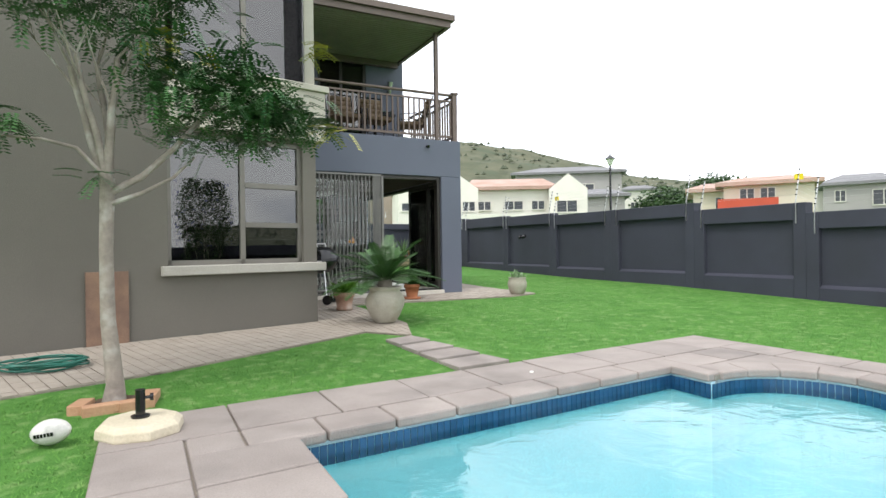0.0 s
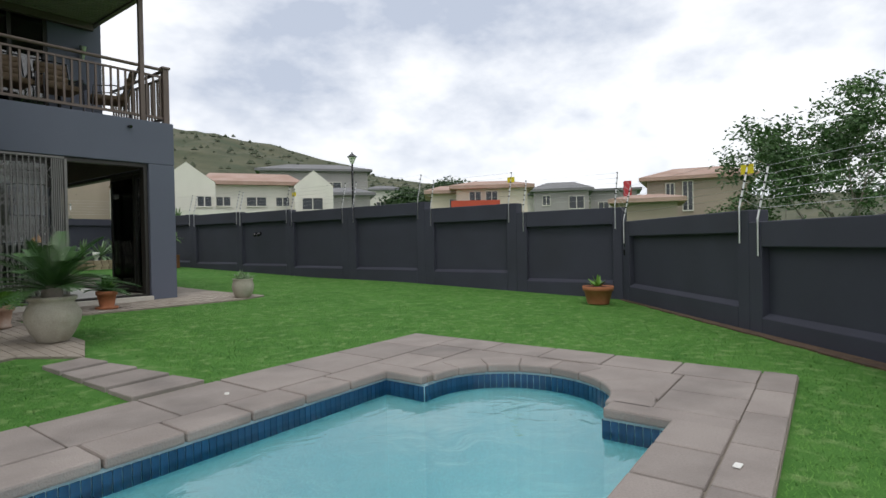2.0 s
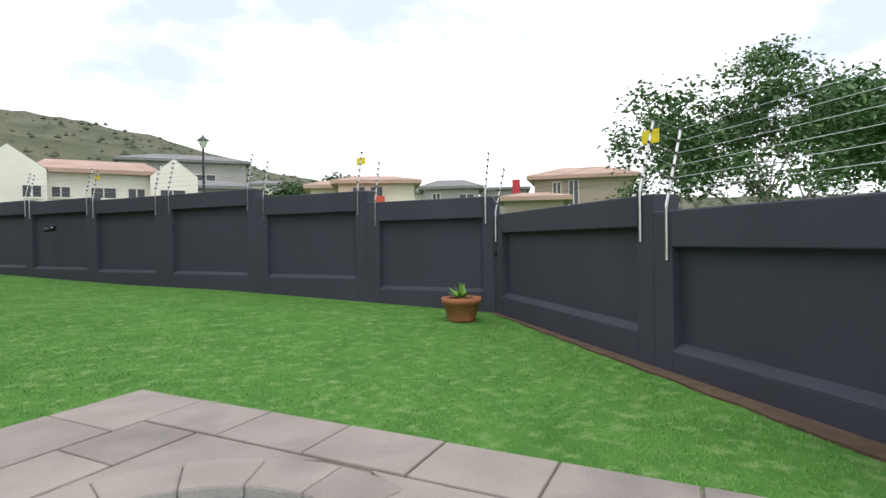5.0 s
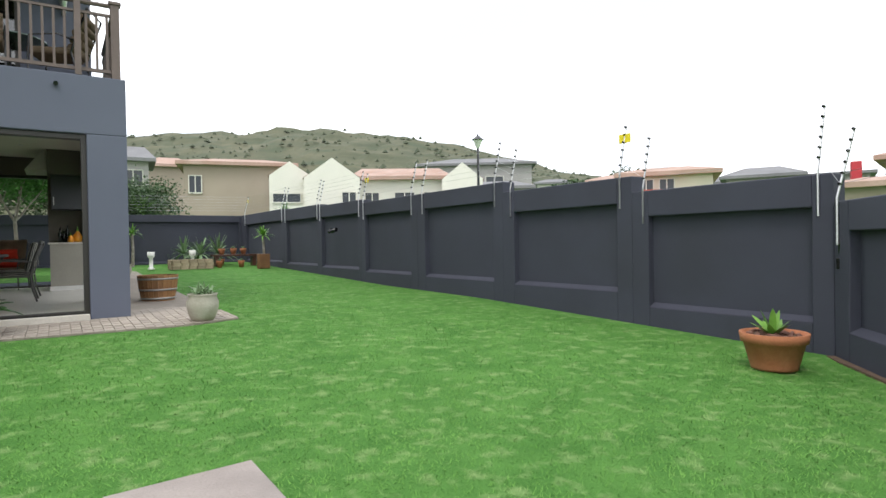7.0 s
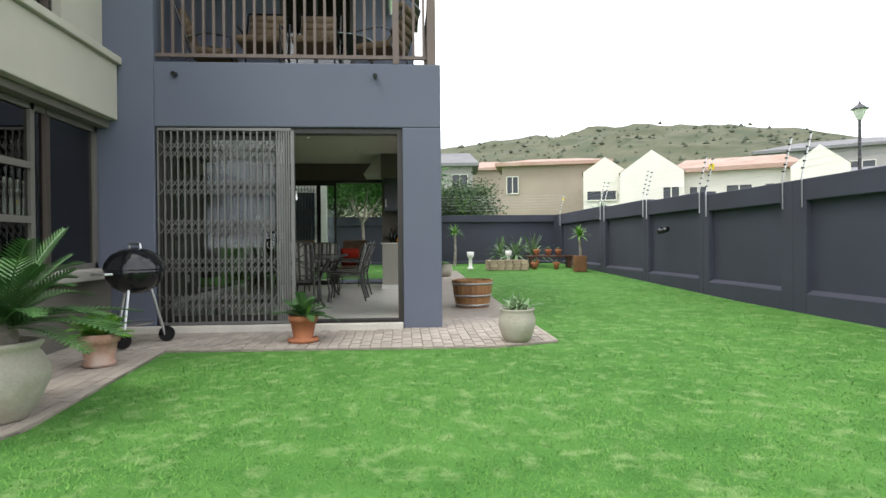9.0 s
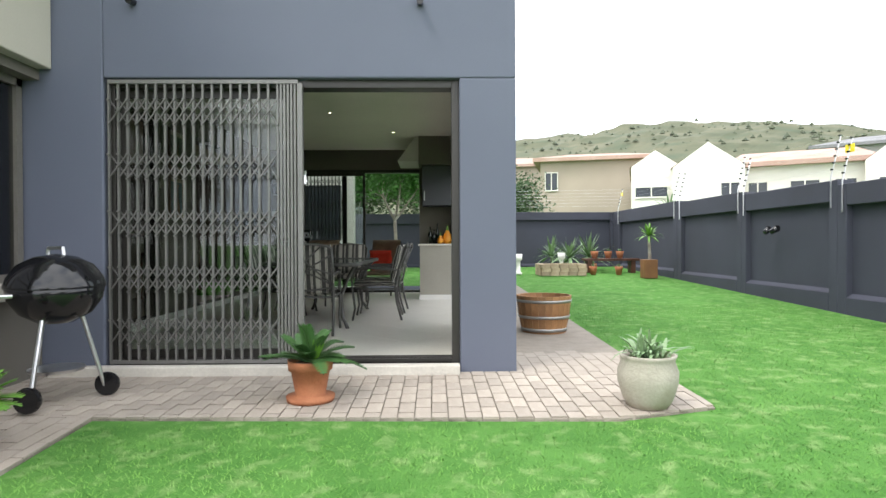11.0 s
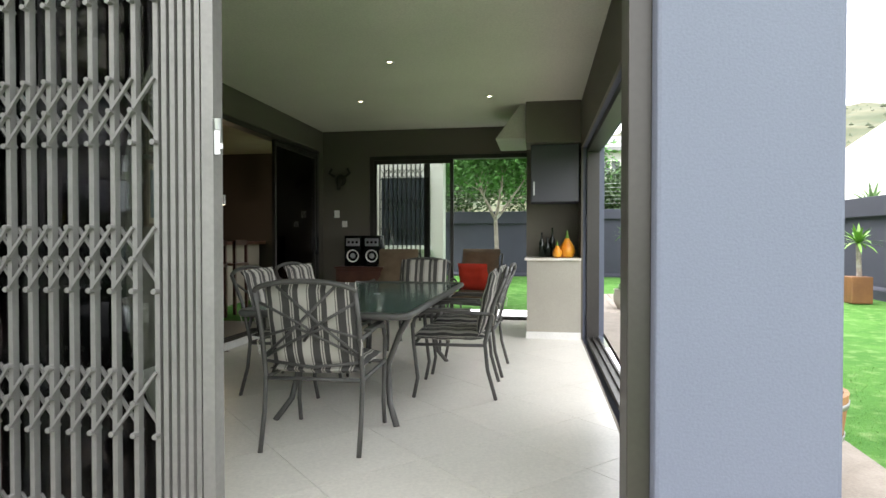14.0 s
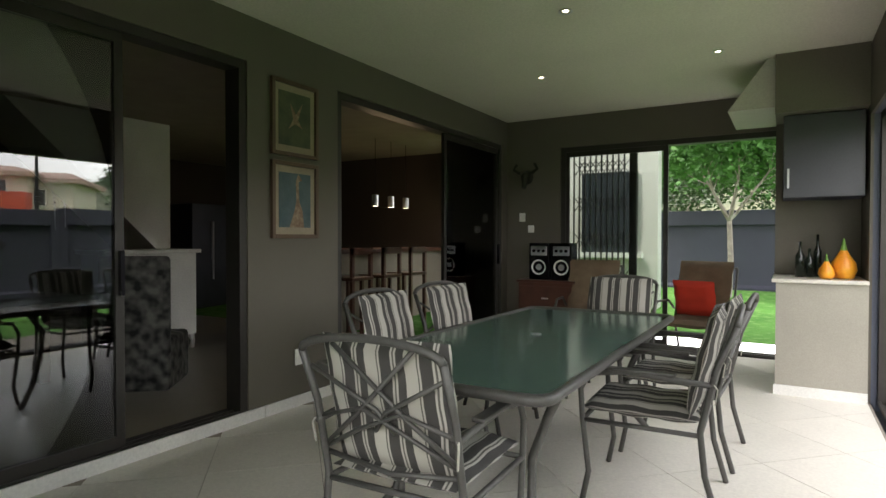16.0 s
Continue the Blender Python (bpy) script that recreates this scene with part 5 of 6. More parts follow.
def dining_chair():
    e = empty("dining_chair", "grey steel garden chair with striped cushions", "chair", "chairs round the table")
    k = MB(); W = .275
    for s in (-W, W):
        k.tube([(s, -.3, 0), (s, -.24, .22), (s, -.22, .42), (s, -.28, .7), (s, -.36, .9)], .014, 8)
        k.tube([(s, .3, 0), (s, .27, .15), (s, .3, .4), (s, .31, .55), (s, .27, .63), (s, .1, .655), (s, -.28, .63)], .014, 8)
        k.tube([(s, -.22, .4), (s, .3, .4)], .012, 8)
    k.ob("frame", M_FRAME, e, smooth=True)
    for s in (-W, W): MB().box(s - .025, -.12, .655, s + .025, .2, .672).ob("armrest", M_FRAME, e, bevel=.006)
    k = MB(); top = [(W * math.sin(a_ * 1.5708), -.36 - .012 * math.cos(a_ * 1.57), .9 + .06 * math.cos(a_ * 1.5708)) for a_ in [-1 + i / 6 for i in range(13)]]; k.tube(top, .015, 8)
    k.tube([(-W, -.225, .5), (0, -.235, .47), (W, -.225, .5)], .01, 6); k.tube([(-W, -.22, .4), (W, -.22, .4)], .012, 6); k.tube([(-W, .3, .4), (W, .3, .4)], .012, 6)
    for s in (-1, 1):
        k.tube([(s * W, -.23, .53), (s * .1, -.28, .68), (-s * .16, -.345, .93)], .0085, 6); k.tube([(s * W, -.265, .64), (s * .08, -.285, .7), (-s * .1, -.27, .62), (-s * W, -.225, .52)], .0085, 6)
        k.tube([(s * .26, -.33, .84), (s * .02, -.285, .7), (-s * .04, -.26, .62)], .0085, 6)
    k.ob("backrest", M_FRAME, e, smooth=True)
    k = MB(); cushion(k, .51, .54, .075, Matrix.Translation((0, .04, .455))); k.ob("seat_cushion", M_STRIPE, e, smooth=True)
    k = MB(); cushion(k, .51, .5, .075, Matrix.Translation((0, -.225, .705)) @ pose(0, 0, 0, 103, 0, 0)); k.ob("back_cushion", M_STRIPE, e, smooth=True)
    k = MB()
    for s in (-W, W): k.tube([(s, -.26, .66), (s * 1.06, -.29, .62), (s * 1.03, -.28, .55)], .004, 4)
    k.ob("tie", mat("cream_tie", (.4, .38, .33)), e); return e
ch = dining_chair()
for part in ch.children:
    for vert in part.data.vertices: vert.co.z *= .98
ch.matrix_basis = pose(4.5, 11.46, FLOOR, 0, 0, 2)
for x, y, rz in ((5.11, 12.66, 92), (5.13, 13.38, 88), (3.83, 12.5, -88), (3.85, 13.2, -93), (4.45, 14.35, 180)): copy_thing(ch, pose(x, y, FLOOR, 0, 0, rz))
tb = empty("patio_table", "green glass patio table with grey steel frame", "table", "", "", pose(4.46, 12.68, FLOOR))
def rrect(w, d, r, n=6): return [(sx * (w - r) + r * math.cos(a0 + 1.5708 * i / n), sy * (d - r) + r * math.sin(a0 + 1.5708 * i / n)) for sx, sy, a0 in ((1, 1, 0), (-1, 1, 1.5708), (-1, -1, 3.14159), (1, -1, 4.71239)) for i in range(n + 1)]
for y0 in (-.605, .605): MB().prism([(x, y + y0) for x, y in rrect(.5, .6, .05)], .715, .725).ob("top", M_TABLE, tb)
k = MB(); ring = rrect(.52, 1.225, .07); k.tube([(x, y, .715) for x, y in ring] + [(*ring[0], .715)], .022, 8); k.box(-.5, -.012, .69, .5, .012, .712); k.ob("frame", M_FRAME, tb, smooth=True)
for sx in (-1, 1):
    for sy in (-1, 1): MB().tube([(sx * .4, sy * .98, 0), (sx * .33, sy * .88, .12), (sx * .3, sy * .8, .35), (sx * .38, sy * .82, .55), (sx * .48, sy * .95, .7)], .02, 8).ob("leg", M_FRAME, tb, smooth=True)
MB().lathe([(.02, .727), (.03, .727), (.03, .73), (.02, .73)], 16).ob("parasol_ring", M_STEEL, tb)
def lounge_chair(x, y, rz, red):
    e = empty("lounge_chair", "brown cushioned steel lounge armchair", "chair", "lounge chairs by the rear door", "", pose(x, y, FLOOR, 0, 0, rz)); k = MB()
    for s in (-.3, .3): k.tube([(s, .3, 0), (s, .3, .35), (s, .32, .5), (s, .2, .6), (s, -.05, .6), (s, -.2, .5)], .014, 8); k.tube([(s, -.35, 0), (s, -.22, .35), (s, -.38, .95)], .014, 8); k.tube([(s, -.22, .35), (s, .3, .35)], .012, 8)
    k.tube([(-.3, .3, .3), (.3, .3, .3)], .012); k.tube([(-.3, -.38, .95), (.3, -.38, .95)], .012); k.ob("frame", M_FRAME, e, smooth=True)
    k = MB(); cushion(k, .56, .56, .09, Matrix.Translation((0, .04, .4))); k.ob("seat_cushion", M_CUSHBROWN, e, smooth=True); k = MB(); cushion(k, .56, .62, .09, Matrix.Translation((0, -.25, .72)) @ pose(0, 0, 0, 105, 0, 0)); k.ob("back_cushion", M_CUSHBROWN, e, smooth=True)
    if red:
        k = MB(); cushion(k, .42, .4, .14, pose(x - .03, y, FLOOR + .63) @ pose(0, 0, 0, 0, 0, rz) @ pose(0, -.1, 0, 72, 0, 4)); tagged(k.ob("scatter_cushion", M_RED, smooth=True), "red scatter cushion on the lounge chair", "cushion")
lounge_chair(4.82, 16.2, 165, True); lounge_chair(3.78, 15.95, 185, False)
# counter, barbecue niche and cabinet
ct = empty("barbecue_counter", "taupe plastered counter with pale stone top", "counter", "", "structure")
k = MB(); k.box(5.58, 15.08, FLOOR, 6.195, 16.59, 1.17); k.ob("body", mat("counter_plaster", (.34, .32, .27), None, 1.5, .8, bump=.15, fine=120), ct); MB().box(5.55, 15.05, 1.17, 6.195, 16.59, 1.2).ob("top", mat("pale_stone_top", (.6, .57, .5), None, 9, .3), ct, bevel=.006); MB().box(5.568, 15.068, FLOOR, 6.195, 15.079, .34).ob("plinth", M_WHITE, ct)
k = MB(); k.box(5.56, 15.68, 1.205, 6.195, 16.59, CEIL); k.box(5.56, 15.13, 2.55, 6.195, 15.678, CEIL - .001); k.ob("chimney_breast", M_TAUPE, ct)
cab = empty("wall_cabinet", "dark grey wall cabinet with steel handle", "cabinet", "", "", Matrix.Translation((5.62, 15.23, 1.86))); MB().box(0, .02, 0, .56, .445, .68).ob("body", M_DARK, cab); MB().box(.003, 0, .003, .557, .018, .677).ob("door", mat("dark_grey_lacquer", (.05, .05, .06), None, 2, .35, bump=0), cab, bevel=.004); MB().box(.03, -.025, .08, .045, 0, .24).ob("handle", M_STEEL, cab)
MB().add([(5.2, 15.23, 2.62), (5.555, 15.23, 2.62), (5.555, 15.23, CEIL), (5.5, 15.23, CEIL), (5.2, 16.2, 2.62), (5.555, 16.2, 2.62), (5.555, 16.2, CEIL), (5.5, 16.2, CEIL)], [(0, 1, 2, 3), (4, 7, 6, 5), (0, 3, 7, 4), (0, 4, 5, 1), (1, 5, 6, 2), (2, 6, 7, 3)]).ob("hood", mat("pale_hood", (.42, .41, .36), None, 2, .6), ct)
def bottle(x, y, h, r, m, label):
    tagged(MB().lathe([(0, 0), (r, 0), (r, h * .6), (r * .35, h * .75), (r * .35, h), (0, h)], 16).ob("bottle", m, smooth=True), label, "bottle").matrix_basis = Matrix.Translation((x, y, 1.2))
M_BOT = mat("dark_bottle_glass", (.01, .015, .01), None, 4, .08)
for x, y, h, r in ((5.75, 15.43, .3, .035), (5.82, 15.48, .24, .035), (5.88, 15.53, .36, .03)): bottle(x, y, h, r, M_BOT, "dark glass bottle on the counter")
M_GOURD = mat("orange_gourd", (.75, .22, .015), (.85, .4, .03), 5, .4, bump=.05)
for x, y, s in ((6.05, 15.33, 1.0), (5.93, 15.232, .62)):
    g_ = empty("gourd", "glazed orange gourd ornament with green neck", "ornament", "gourds on the counter", "", Matrix.Translation((x, y, 1.2))); MB().lathe([(0, 0), (.07 * s, .005), (.095 * s, .07 * s), (.085 * s, .13 * s), (.045 * s, .19 * s), (.025 * s, .23 * s)], 20).ob("body", M_GOURD, g_, smooth=True); MB().lathe([(.026 * s, .228 * s), (.015 * s, .27 * s), (.008 * s, .32 * s), (0, .33 * s)], 12).ob("neck", M_FERN, g_, smooth=True)
# sideboard with stereo speakers
sb = empty("sideboard", "dark mahogany sideboard against the wall", "sideboard", "", "", Matrix.Translation((2.86, 16.15, FLOOR))); MB().box(0, 0, .06, .68, .42, .74).ob("body", M_WOOD, sb, bevel=.006); MB().box(-.02, -.02, .74, .7, .44, .77).ob("top", M_WOOD, sb, bevel=.005)
for z in (.1, .42): MB().box(.02, -.012, z, .66, 0, z + .28).ob("drawer", M_WOOD, sb, bevel=.004); MB().box(.3, -.03, z + .13, .38, -.012, z + .145).ob("handle", M_STEEL, sb)
for x in (3.08, 3.36):
    s_ = empty("speaker", "black stereo speaker with chrome rings", "speaker", "stereo speakers", "", Matrix.Translation((x, 16.35, FLOOR + .77))); MB().box(-.125, -.1, 0, .125, .12, .44).ob("body", M_BLACK, s_, bevel=.006)
    for zc, r in ((.15, .085), (.33, .0)):
        if r: MB().lathe([(r, 0), (r * 1.08, .012), (r * .92, .014), (r * .85, 0)], 24, Matrix.Translation((0, -.1, zc)) @ pose(0, 0, 0, 90, 0, 0)).ob("ring", M_WHITE, s_); MB().lathe([(r * .45, .002), (r * .4, .015), (0, .018)], 20, Matrix.Translation((0, -.1, zc)) @ pose(0, 0, 0, 90, 0, 0)).ob("cone", M_STEEL, s_)
    MB().box(-.1, -.106, .29, .1, -.1, .4).ob("display", M_STEEL, s_, bevel=.003)
    for i in range(3): MB().lathe([(0, .014), (.018, .014), (.02, 0)], 12, Matrix.Translation((-.06 + .06 * i, -.106, .345)) @ pose(0, 0, 0, 90, 0, 0)).ob("knob", M_BLACK, s_)
# pictures, sockets, mask, lamps
def picture(z0, z1, tone, fig):
    e = empty("framed_picture", "wooden framed wildlife picture with pale mount", "picture", "pictures on the taupe wall", "", Matrix.Translation((2.503, 12.79, 0))); y = .235; k = MB()
    for b in ((-y, z0, -y + .03, z1), (y - .03, z0, y, z1), (-y + .03, z0, y - .03, z0 + .03), (-y + .03, z1 - .03, y - .03, z1)): k.box(0, b[0], b[1], .03, b[2], b[3])
    k.ob("frame", mat("brown_frame", (.1, .06, .035), None, 6, .4), e, bevel=.004); MB().box(0, -y + .03, z0 + .03, .008, y - .03, z1 - .03).ob("mount", mat("mount_card", (.3, .25, .18), None, 6, .8), e); MB().box(.008, -y + .075, z0 + .08, .011, y - .075, z1 - .08).ob("print", tone, e)
    k = MB(); k.add([(.0125, a_ * .1, z0 + .08 + b_ * (z1 - z0 - .16)) for a_, b_ in fig], [tuple(range(len(fig)))]); k.ob("motif", mat("motif_brown", (.2, .12, .08), (.32, .24, .16), 30, .8), e)
picture(2.12, 2.67, mat("print_green", (.05, .07, .04), (.1, .11, .06), 6), [(-.7, .3), (0, .42), (.8, .35), (.3, .5), (.8, .85), (.1, .6), (-.5, .8), (-.2, .5)]); picture(1.52, 2.08, mat("print_teal", (.05, .09, .1), (.09, .13, .14), 5), [(-.6, 0), (.9, 0), (.75, .3), (.4, .5), (.35, .85), (.7, .88), (.3, 1.0), (.05, .85), (.1, .5), (-.1, .3)])
for x, y, z, r in ((2.503, 12.85, .63, 0),): tagged(MB().box(0, -.06, -.06, .012, .06, .06).ob("wall_socket", M_WHITE, bevel=.004), "white double wall socket", "socket").matrix_basis = Matrix.Translation((x, y, z))
for x, z, h in ((2.72, 1.74, .11), (2.84, 1.6, .09)): tagged(MB().box(-.04, -.01, 0, .04, 0, h).ob("light_switch", M_WHITE, bevel=.003), "white wall light switch", "switch").matrix_basis = Matrix.Translation((x, 16.598, z))
k = MB().lathe([(0, .06), (.06, .05), (.09, 0), (.06, -.0)], 12, pose(0, 0, 0, 90, 0, 0)); k.tube([(-.08, -.03, .05), (-.16, -.05, .1), (-.12, -.04, .17)], .02, 8); k.tube([(.08, -.03, .05), (.16, -.05, .1), (.12, -.04, .17)], .02, 8); k.tube([(0, -.05, 0), (0, -.1, -.14)], [.05, .03], 8)
tagged(k.ob("wall_trophy", mat("dark_carving", (.03, .025, .02), None, 8, .6)), "dark carved horned wall ornament", "ornament").matrix_basis = Matrix.Translation((2.78, 16.59, 2.3))
M_GLOW = glow("lamp_glow", (1, .85, .6), 9)
for x, y in ((5.24, 11.7), (4.38, 13.38), (5.16, 14.8), (3.66, 14.8), (3.66, 11.7)):
    d = empty("downlight", "small steel recessed ceiling downlight", "lamp", "ceiling downlights", "", Matrix.Translation((x, y, CEIL))); MB().lathe([(.028, 0), (.045, -.004), (.048, -.009), (.028, -.009)], 20).ob("ring", M_STEEL, d); MB().lathe([(0, -.003), (.02, -.003)], 16).ob("bulb", M_GLOW, d)
# lounge furniture seen through the doors
for y in (14.5, 14.95, 15.4):
    pn = empty("pendant_lamp", "small glass pendant lamp over the bar", "lamp", "pendant lamps", "", Matrix.Translation((0.6, y * .85 + 3.95, 1.98))); MB().tube([(0, 0, .16), (0, 0, 1.05)], .004, 4).ob("cord", M_BLACK, pn); MB().lathe([(.045, 0), (.05, .0), (.05, .16), (.0, .17)], 14).ob("shade", M_STEEL, pn); MB().lathe([(0, .005), (.035, .005), (.03, .07), (0, .08)], 12).ob("bulb", M_GLOW, pn)
    pt = new("pendant_light", bpy.data.lights.new("pendant_light", 'POINT')); pt.data.energy = .6; pt.data.color = (1, .75, .45); pt.data.shadow_soft_size = .05; pt.location = (0.6, y * .85 + 3.95, 1.9)
kb_ = empty("kitchen_bar", "dark wooden kitchen bar counter", "counter", "", "", Matrix.Translation((.5, 14.5, .31))); MB().box(-.3, 0, 0, .3, 3.4, 1.02).ob("body", mat("bar_panel", (.2, .17, .13), None, 2), kb_); MB().box(-.36, -.06, 1.02, .4, 3.46, 1.07).ob("top", M_WOOD, kb_, bevel=.006)
def bar_stool(y):
    e = empty("bar_stool", "dark wooden bar stool with slatted back", "stool", "bar stools", "", Matrix.Translation((1.2, y + .5, .31))); k = MB()
    for sx in (-.17, .17):
        for sy in (-.17, .17): k.box(sx - .02, sy - .02, 0, sx + .02, sy + .02, .72 if sx < 0 else 1.1)
    k.ob("leg", M_WOOD, e); MB().box(-.2, -.2, .72, .2, .2, .76).ob("seat", M_WOOD, e, bevel=.01); MB().box(.15, -.19, 1.02, .19, .19, 1.1).ob("backrest", M_WOOD, e)
for y in (14.5, 15.1, 15.7): bar_stool(y)
fr_ = empty("kitchen_fridge", "dark steel upright refrigerator", "fridge", "", "", Matrix.Translation((-3.6, 15.9, .31))); MB().box(0, 0, 0, .65, .8, 1.8).ob("body", mat("dark_steel", (.06, .065, .075), None, 3, .3, .6), fr_, bevel=.01); MB().box(.65, .38, .5, .68, .41, 1.5).ob("handle", M_STEEL, fr_)
cbt = empty("white_cabinet", "white painted cabinet on curved feet", "cabinet", "", "", Matrix.Translation((-.2, 13.3, .31))); MB().box(-.25, -.5, .15, .2, .5, 1.05).ob("body", M_WHITE, cbt, bevel=.01); MB().box(-.28, -.54, 1.05, .24, .54, 1.09).ob("top", M_WHITE, cbt, bevel=.01)
for y in (-.45, .45): MB().tube([(.16, y, .16), (.2, y, .08), (.18, y, 0)], [.04, .025, .03], 8).ob("foot", M_WHITE, cbt)
pc = empty("upholstered_chair", "black and grey patterned upholstered dining chair", "chair", "", "", Matrix.Translation((1.45, 12.3, .31)) @ pose(0, 0, 0, 0, 0, 40)); M_PAT = mat("damask_cloth", (.012, .012, .012), (.16, .155, .14), 14, .9, bump=.2, detail=1)
MB().box(-.24, -.24, .1, .24, .24, .48).ob("seat", M_PAT, pc, bevel=.03); MB().box(-.24, -.3, .1, .24, -.22, 1.08).ob("backrest", M_PAT, pc, bevel=.03)
dt = empty("dining_table", "dark wooden dining table in the lounge", "table", "", "", Matrix.Translation((.7, 11.4, .31))); MB().box(-.5, -.8, .71, .5, .8, .75).ob("top", M_WOOD, dt, bevel=.008)
for sx in (-.4, .4):
    for sy in (-.7, .7): MB().box(sx - .04, sy - .04, 0, sx + .04, sy + .04, .71).ob("leg", M_WOOD, dt)
sw = MB().add([(-1.05, 12.4, 2.94), (-1.05, 14.2, 2.94), (-1.05, 14.2, 1.2), (-2.0, 12.4, 2.94), (-2.0, 14.2, 2.94), (-2.0, 14.2, 1.2)], [(0, 2, 1), (3, 4, 5), (0, 3, 5, 2), (1, 2, 5, 4), (0, 1, 4, 3)]); tagged(sw.ob("stair_soffit", M_WHITE), "white sloping underside of a staircase", "stair", "", "structure")
# neighbouring wall with window beyond the rear door
nb = empty("garden_store", "pale plastered outbuilding with dark louvred window", "house", "", "structure"); MB().box(-2, 19.2, 0, 3.9, 19.5, 3.6).ob("wall", M_HWHITE, nb); k = MB().box(2.7, 19.15, 1.3, 3.6, 19.22, 2.6); k.ob("window", M_WIN, nb); MB().box(2.62, 19.1, 1.22, 3.68, 19.2, 1.3).ob("sill", M_WHITE, nb)

# ---- pieces: pool tiles, coping, deck slabs, paving, floor tiles ----
def edge_walk(pts, step):
    for p, q in zip(pts, pts[1:] + pts[:1]):
        p, q = Vector((*p, 0)), Vector((*q, 0)); L_ = (q - p).length; n = max(1, round(L_ / step))
        for i in range(n): yield p + (q - p) * ((i + .5) / n), (q - p).normalized(), L_ / n
# waterline mosaic: near 300 as tiles, the rest joined
tm = MB().box(-.022, .002, -.17, .022, .01, -.052).mesh("tile", M_TILE); rest = MB(); cnt = 0
fine_ = [(0, 0), (0, -.41)] + arc(.73, 42) + [(0, -1.87), (0, -2.32), (-3.6, -2.32), (-3.6, 0)]
for p, d, l_ in edge_walk(fine_, .05):
    w_ = pl(p.x, p.y); dw = (PU * d.x + PV * d.y).normalized(); m_ = Matrix.Translation(w_) @ Matrix(((dw.x, dw.y, 0), (dw.y, -dw.x, 0), (0, 0, 1))).to_4x4()
    m_ = m_ @ Matrix.Diagonal((l_ / .05, 1, 1, 1))
    if cnt < 300 and p.y > -2.0: o = new("tile", tm); o.parent = pool; o.matrix_basis = m_; cnt += 1
    else: rest.box(-.022, .002, -.17, .022, .01, -.052, m_)
tagged(rest.ob("tile_band", M_TILE, pool), kind="stuff")
# deck bed and slabs
deck = empty("pool_deck", "grey-brown stone slab deck round the pool", "paving", "", "structure")
D = (-4.33, -2.86, 1.6, .93)  # u0 v0 u1 v1
bed = MB(); outer = [(D[2], D[3])]
inn = outline(.1)
def ubox(mb, u0, v0, u1, v1, z0, z1): mb.add([pl(u, v, z) for z in (z0, z1) for u, v in ((u0, v0), (u1, v0), (u1, v1), (u0, v1))], [(3, 2, 1, 0), (4, 5, 6, 7), (0, 1, 5, 4), (1, 2, 6, 5), (2, 3, 7, 6), (3, 0, 4, 7)])
ubox(bed, D[0], .05, D[2], D[3], -.1, .012); ubox(bed, D[0], D[1], D[2], -2.37, -.1, .012); ubox(bed, D[0], -2.37, -3.65, .05, -.1, .012); ubox(bed, .9, -2.37, D[2], .05, -.1, .012)
for v0, v1 in ((-.41, .05), (-2.37, -1.87)): ubox(bed, .05, v0, .9, v1, -.1, .012)
for a0, a1 in zip(arc(.76, 16), arc(.76, 16)[1:]): bed.add([pl(*a0, .012), pl(.9, a0[1], .012), pl(.9, a1[1], .012), pl(*a1, .012)], [(0, 1, 2, 3)])
bed.ob("bed", M_GROUT, deck)
def slab(poly, z0=.0, z1=.035, parent=deck, name="slab", m=M_SLAB, bev=.008, world=False):
    if len(poly) < 3: return
    a_ = area(poly)
    if a_ < 0: poly = poly[::-1]
    if abs(a_) < .004: return
    pts = [(p[0], p[1]) for p in poly] if world else [tuple(pl(*p))[:2] for p in poly]
    return MB().prism(pts, z0, z1).ob(name, m, parent, bevel=bev)
RS = random.Random(2); G = .006
def row_slabs(u0, v0, u1, v1, along_u, step):
    n = max(1, round(((u1 - u0) if along_u else (v1 - v0)) / step))
    for i in range(n):
        a_, b_ = i / n, (i + 1) / n; z = .033 + RS.uniform(-.003, .003)
        q = (u0 + (u1 - u0) * a_ + G, v0 + G, u0 + (u1 - u0) * b_ - G, v1 - G) if along_u else (u0 + G, v0 + (v1 - v0) * a_ + G, u1 - G, v0 + (v1 - v0) * b_ - G)
        slab([(q[0], q[1]), (q[2], q[1]), (q[2], q[3]), (q[0], q[3])], 0, z)
row_slabs(-3.6, .3, D[2], D[3], True, .62); row_slabs(D[0], .3, -3.6, D[3], True, .6); row_slabs(D[0], D[1], -3.9, .3, False, .6); row_slabs(-3.9, D[1], D[2], -2.62, True, .6)
row_slabs(1.15, -2.62, D[2], .3, False, .6)
# coping with rounded nose, narrow stones along the edge
def coping(poly): slab(poly, -.035, .034, bev=.016)
for i in range(8): coping([(-3.6 + i * .45 + G, -.03), (-3.6 + (i + 1) * .45 - G, -.03), (-3.6 + (i + 1) * .45 - G, .3 - G), (-3.6 + i * .45 + G, .3 - G)])
coping([(-3.9 + G, -.03), (-3.6 - G, -.03), (-3.6 - G, .3 - G), (-3.9 + G, .3 - G)])
for i in range(5): coping([(-3.9 + G, -2.32 + i * .464 + G), (-3.32, -2.32 + i * .464 + G), (-3.32, -2.32 + (i + 1) * .464 - G), (-3.9 + G, -2.32 + (i + 1) * .464 - G)])
for i in range(8): coping([(-3.6 + i * .45 + G, -2.62 + G), (-3.6 + (i + 1) * .45 - G, -2.62 + G), (-3.6 + (i + 1) * .45 - G, -2.29), (-3.6 + i * .45 + G, -2.29)])
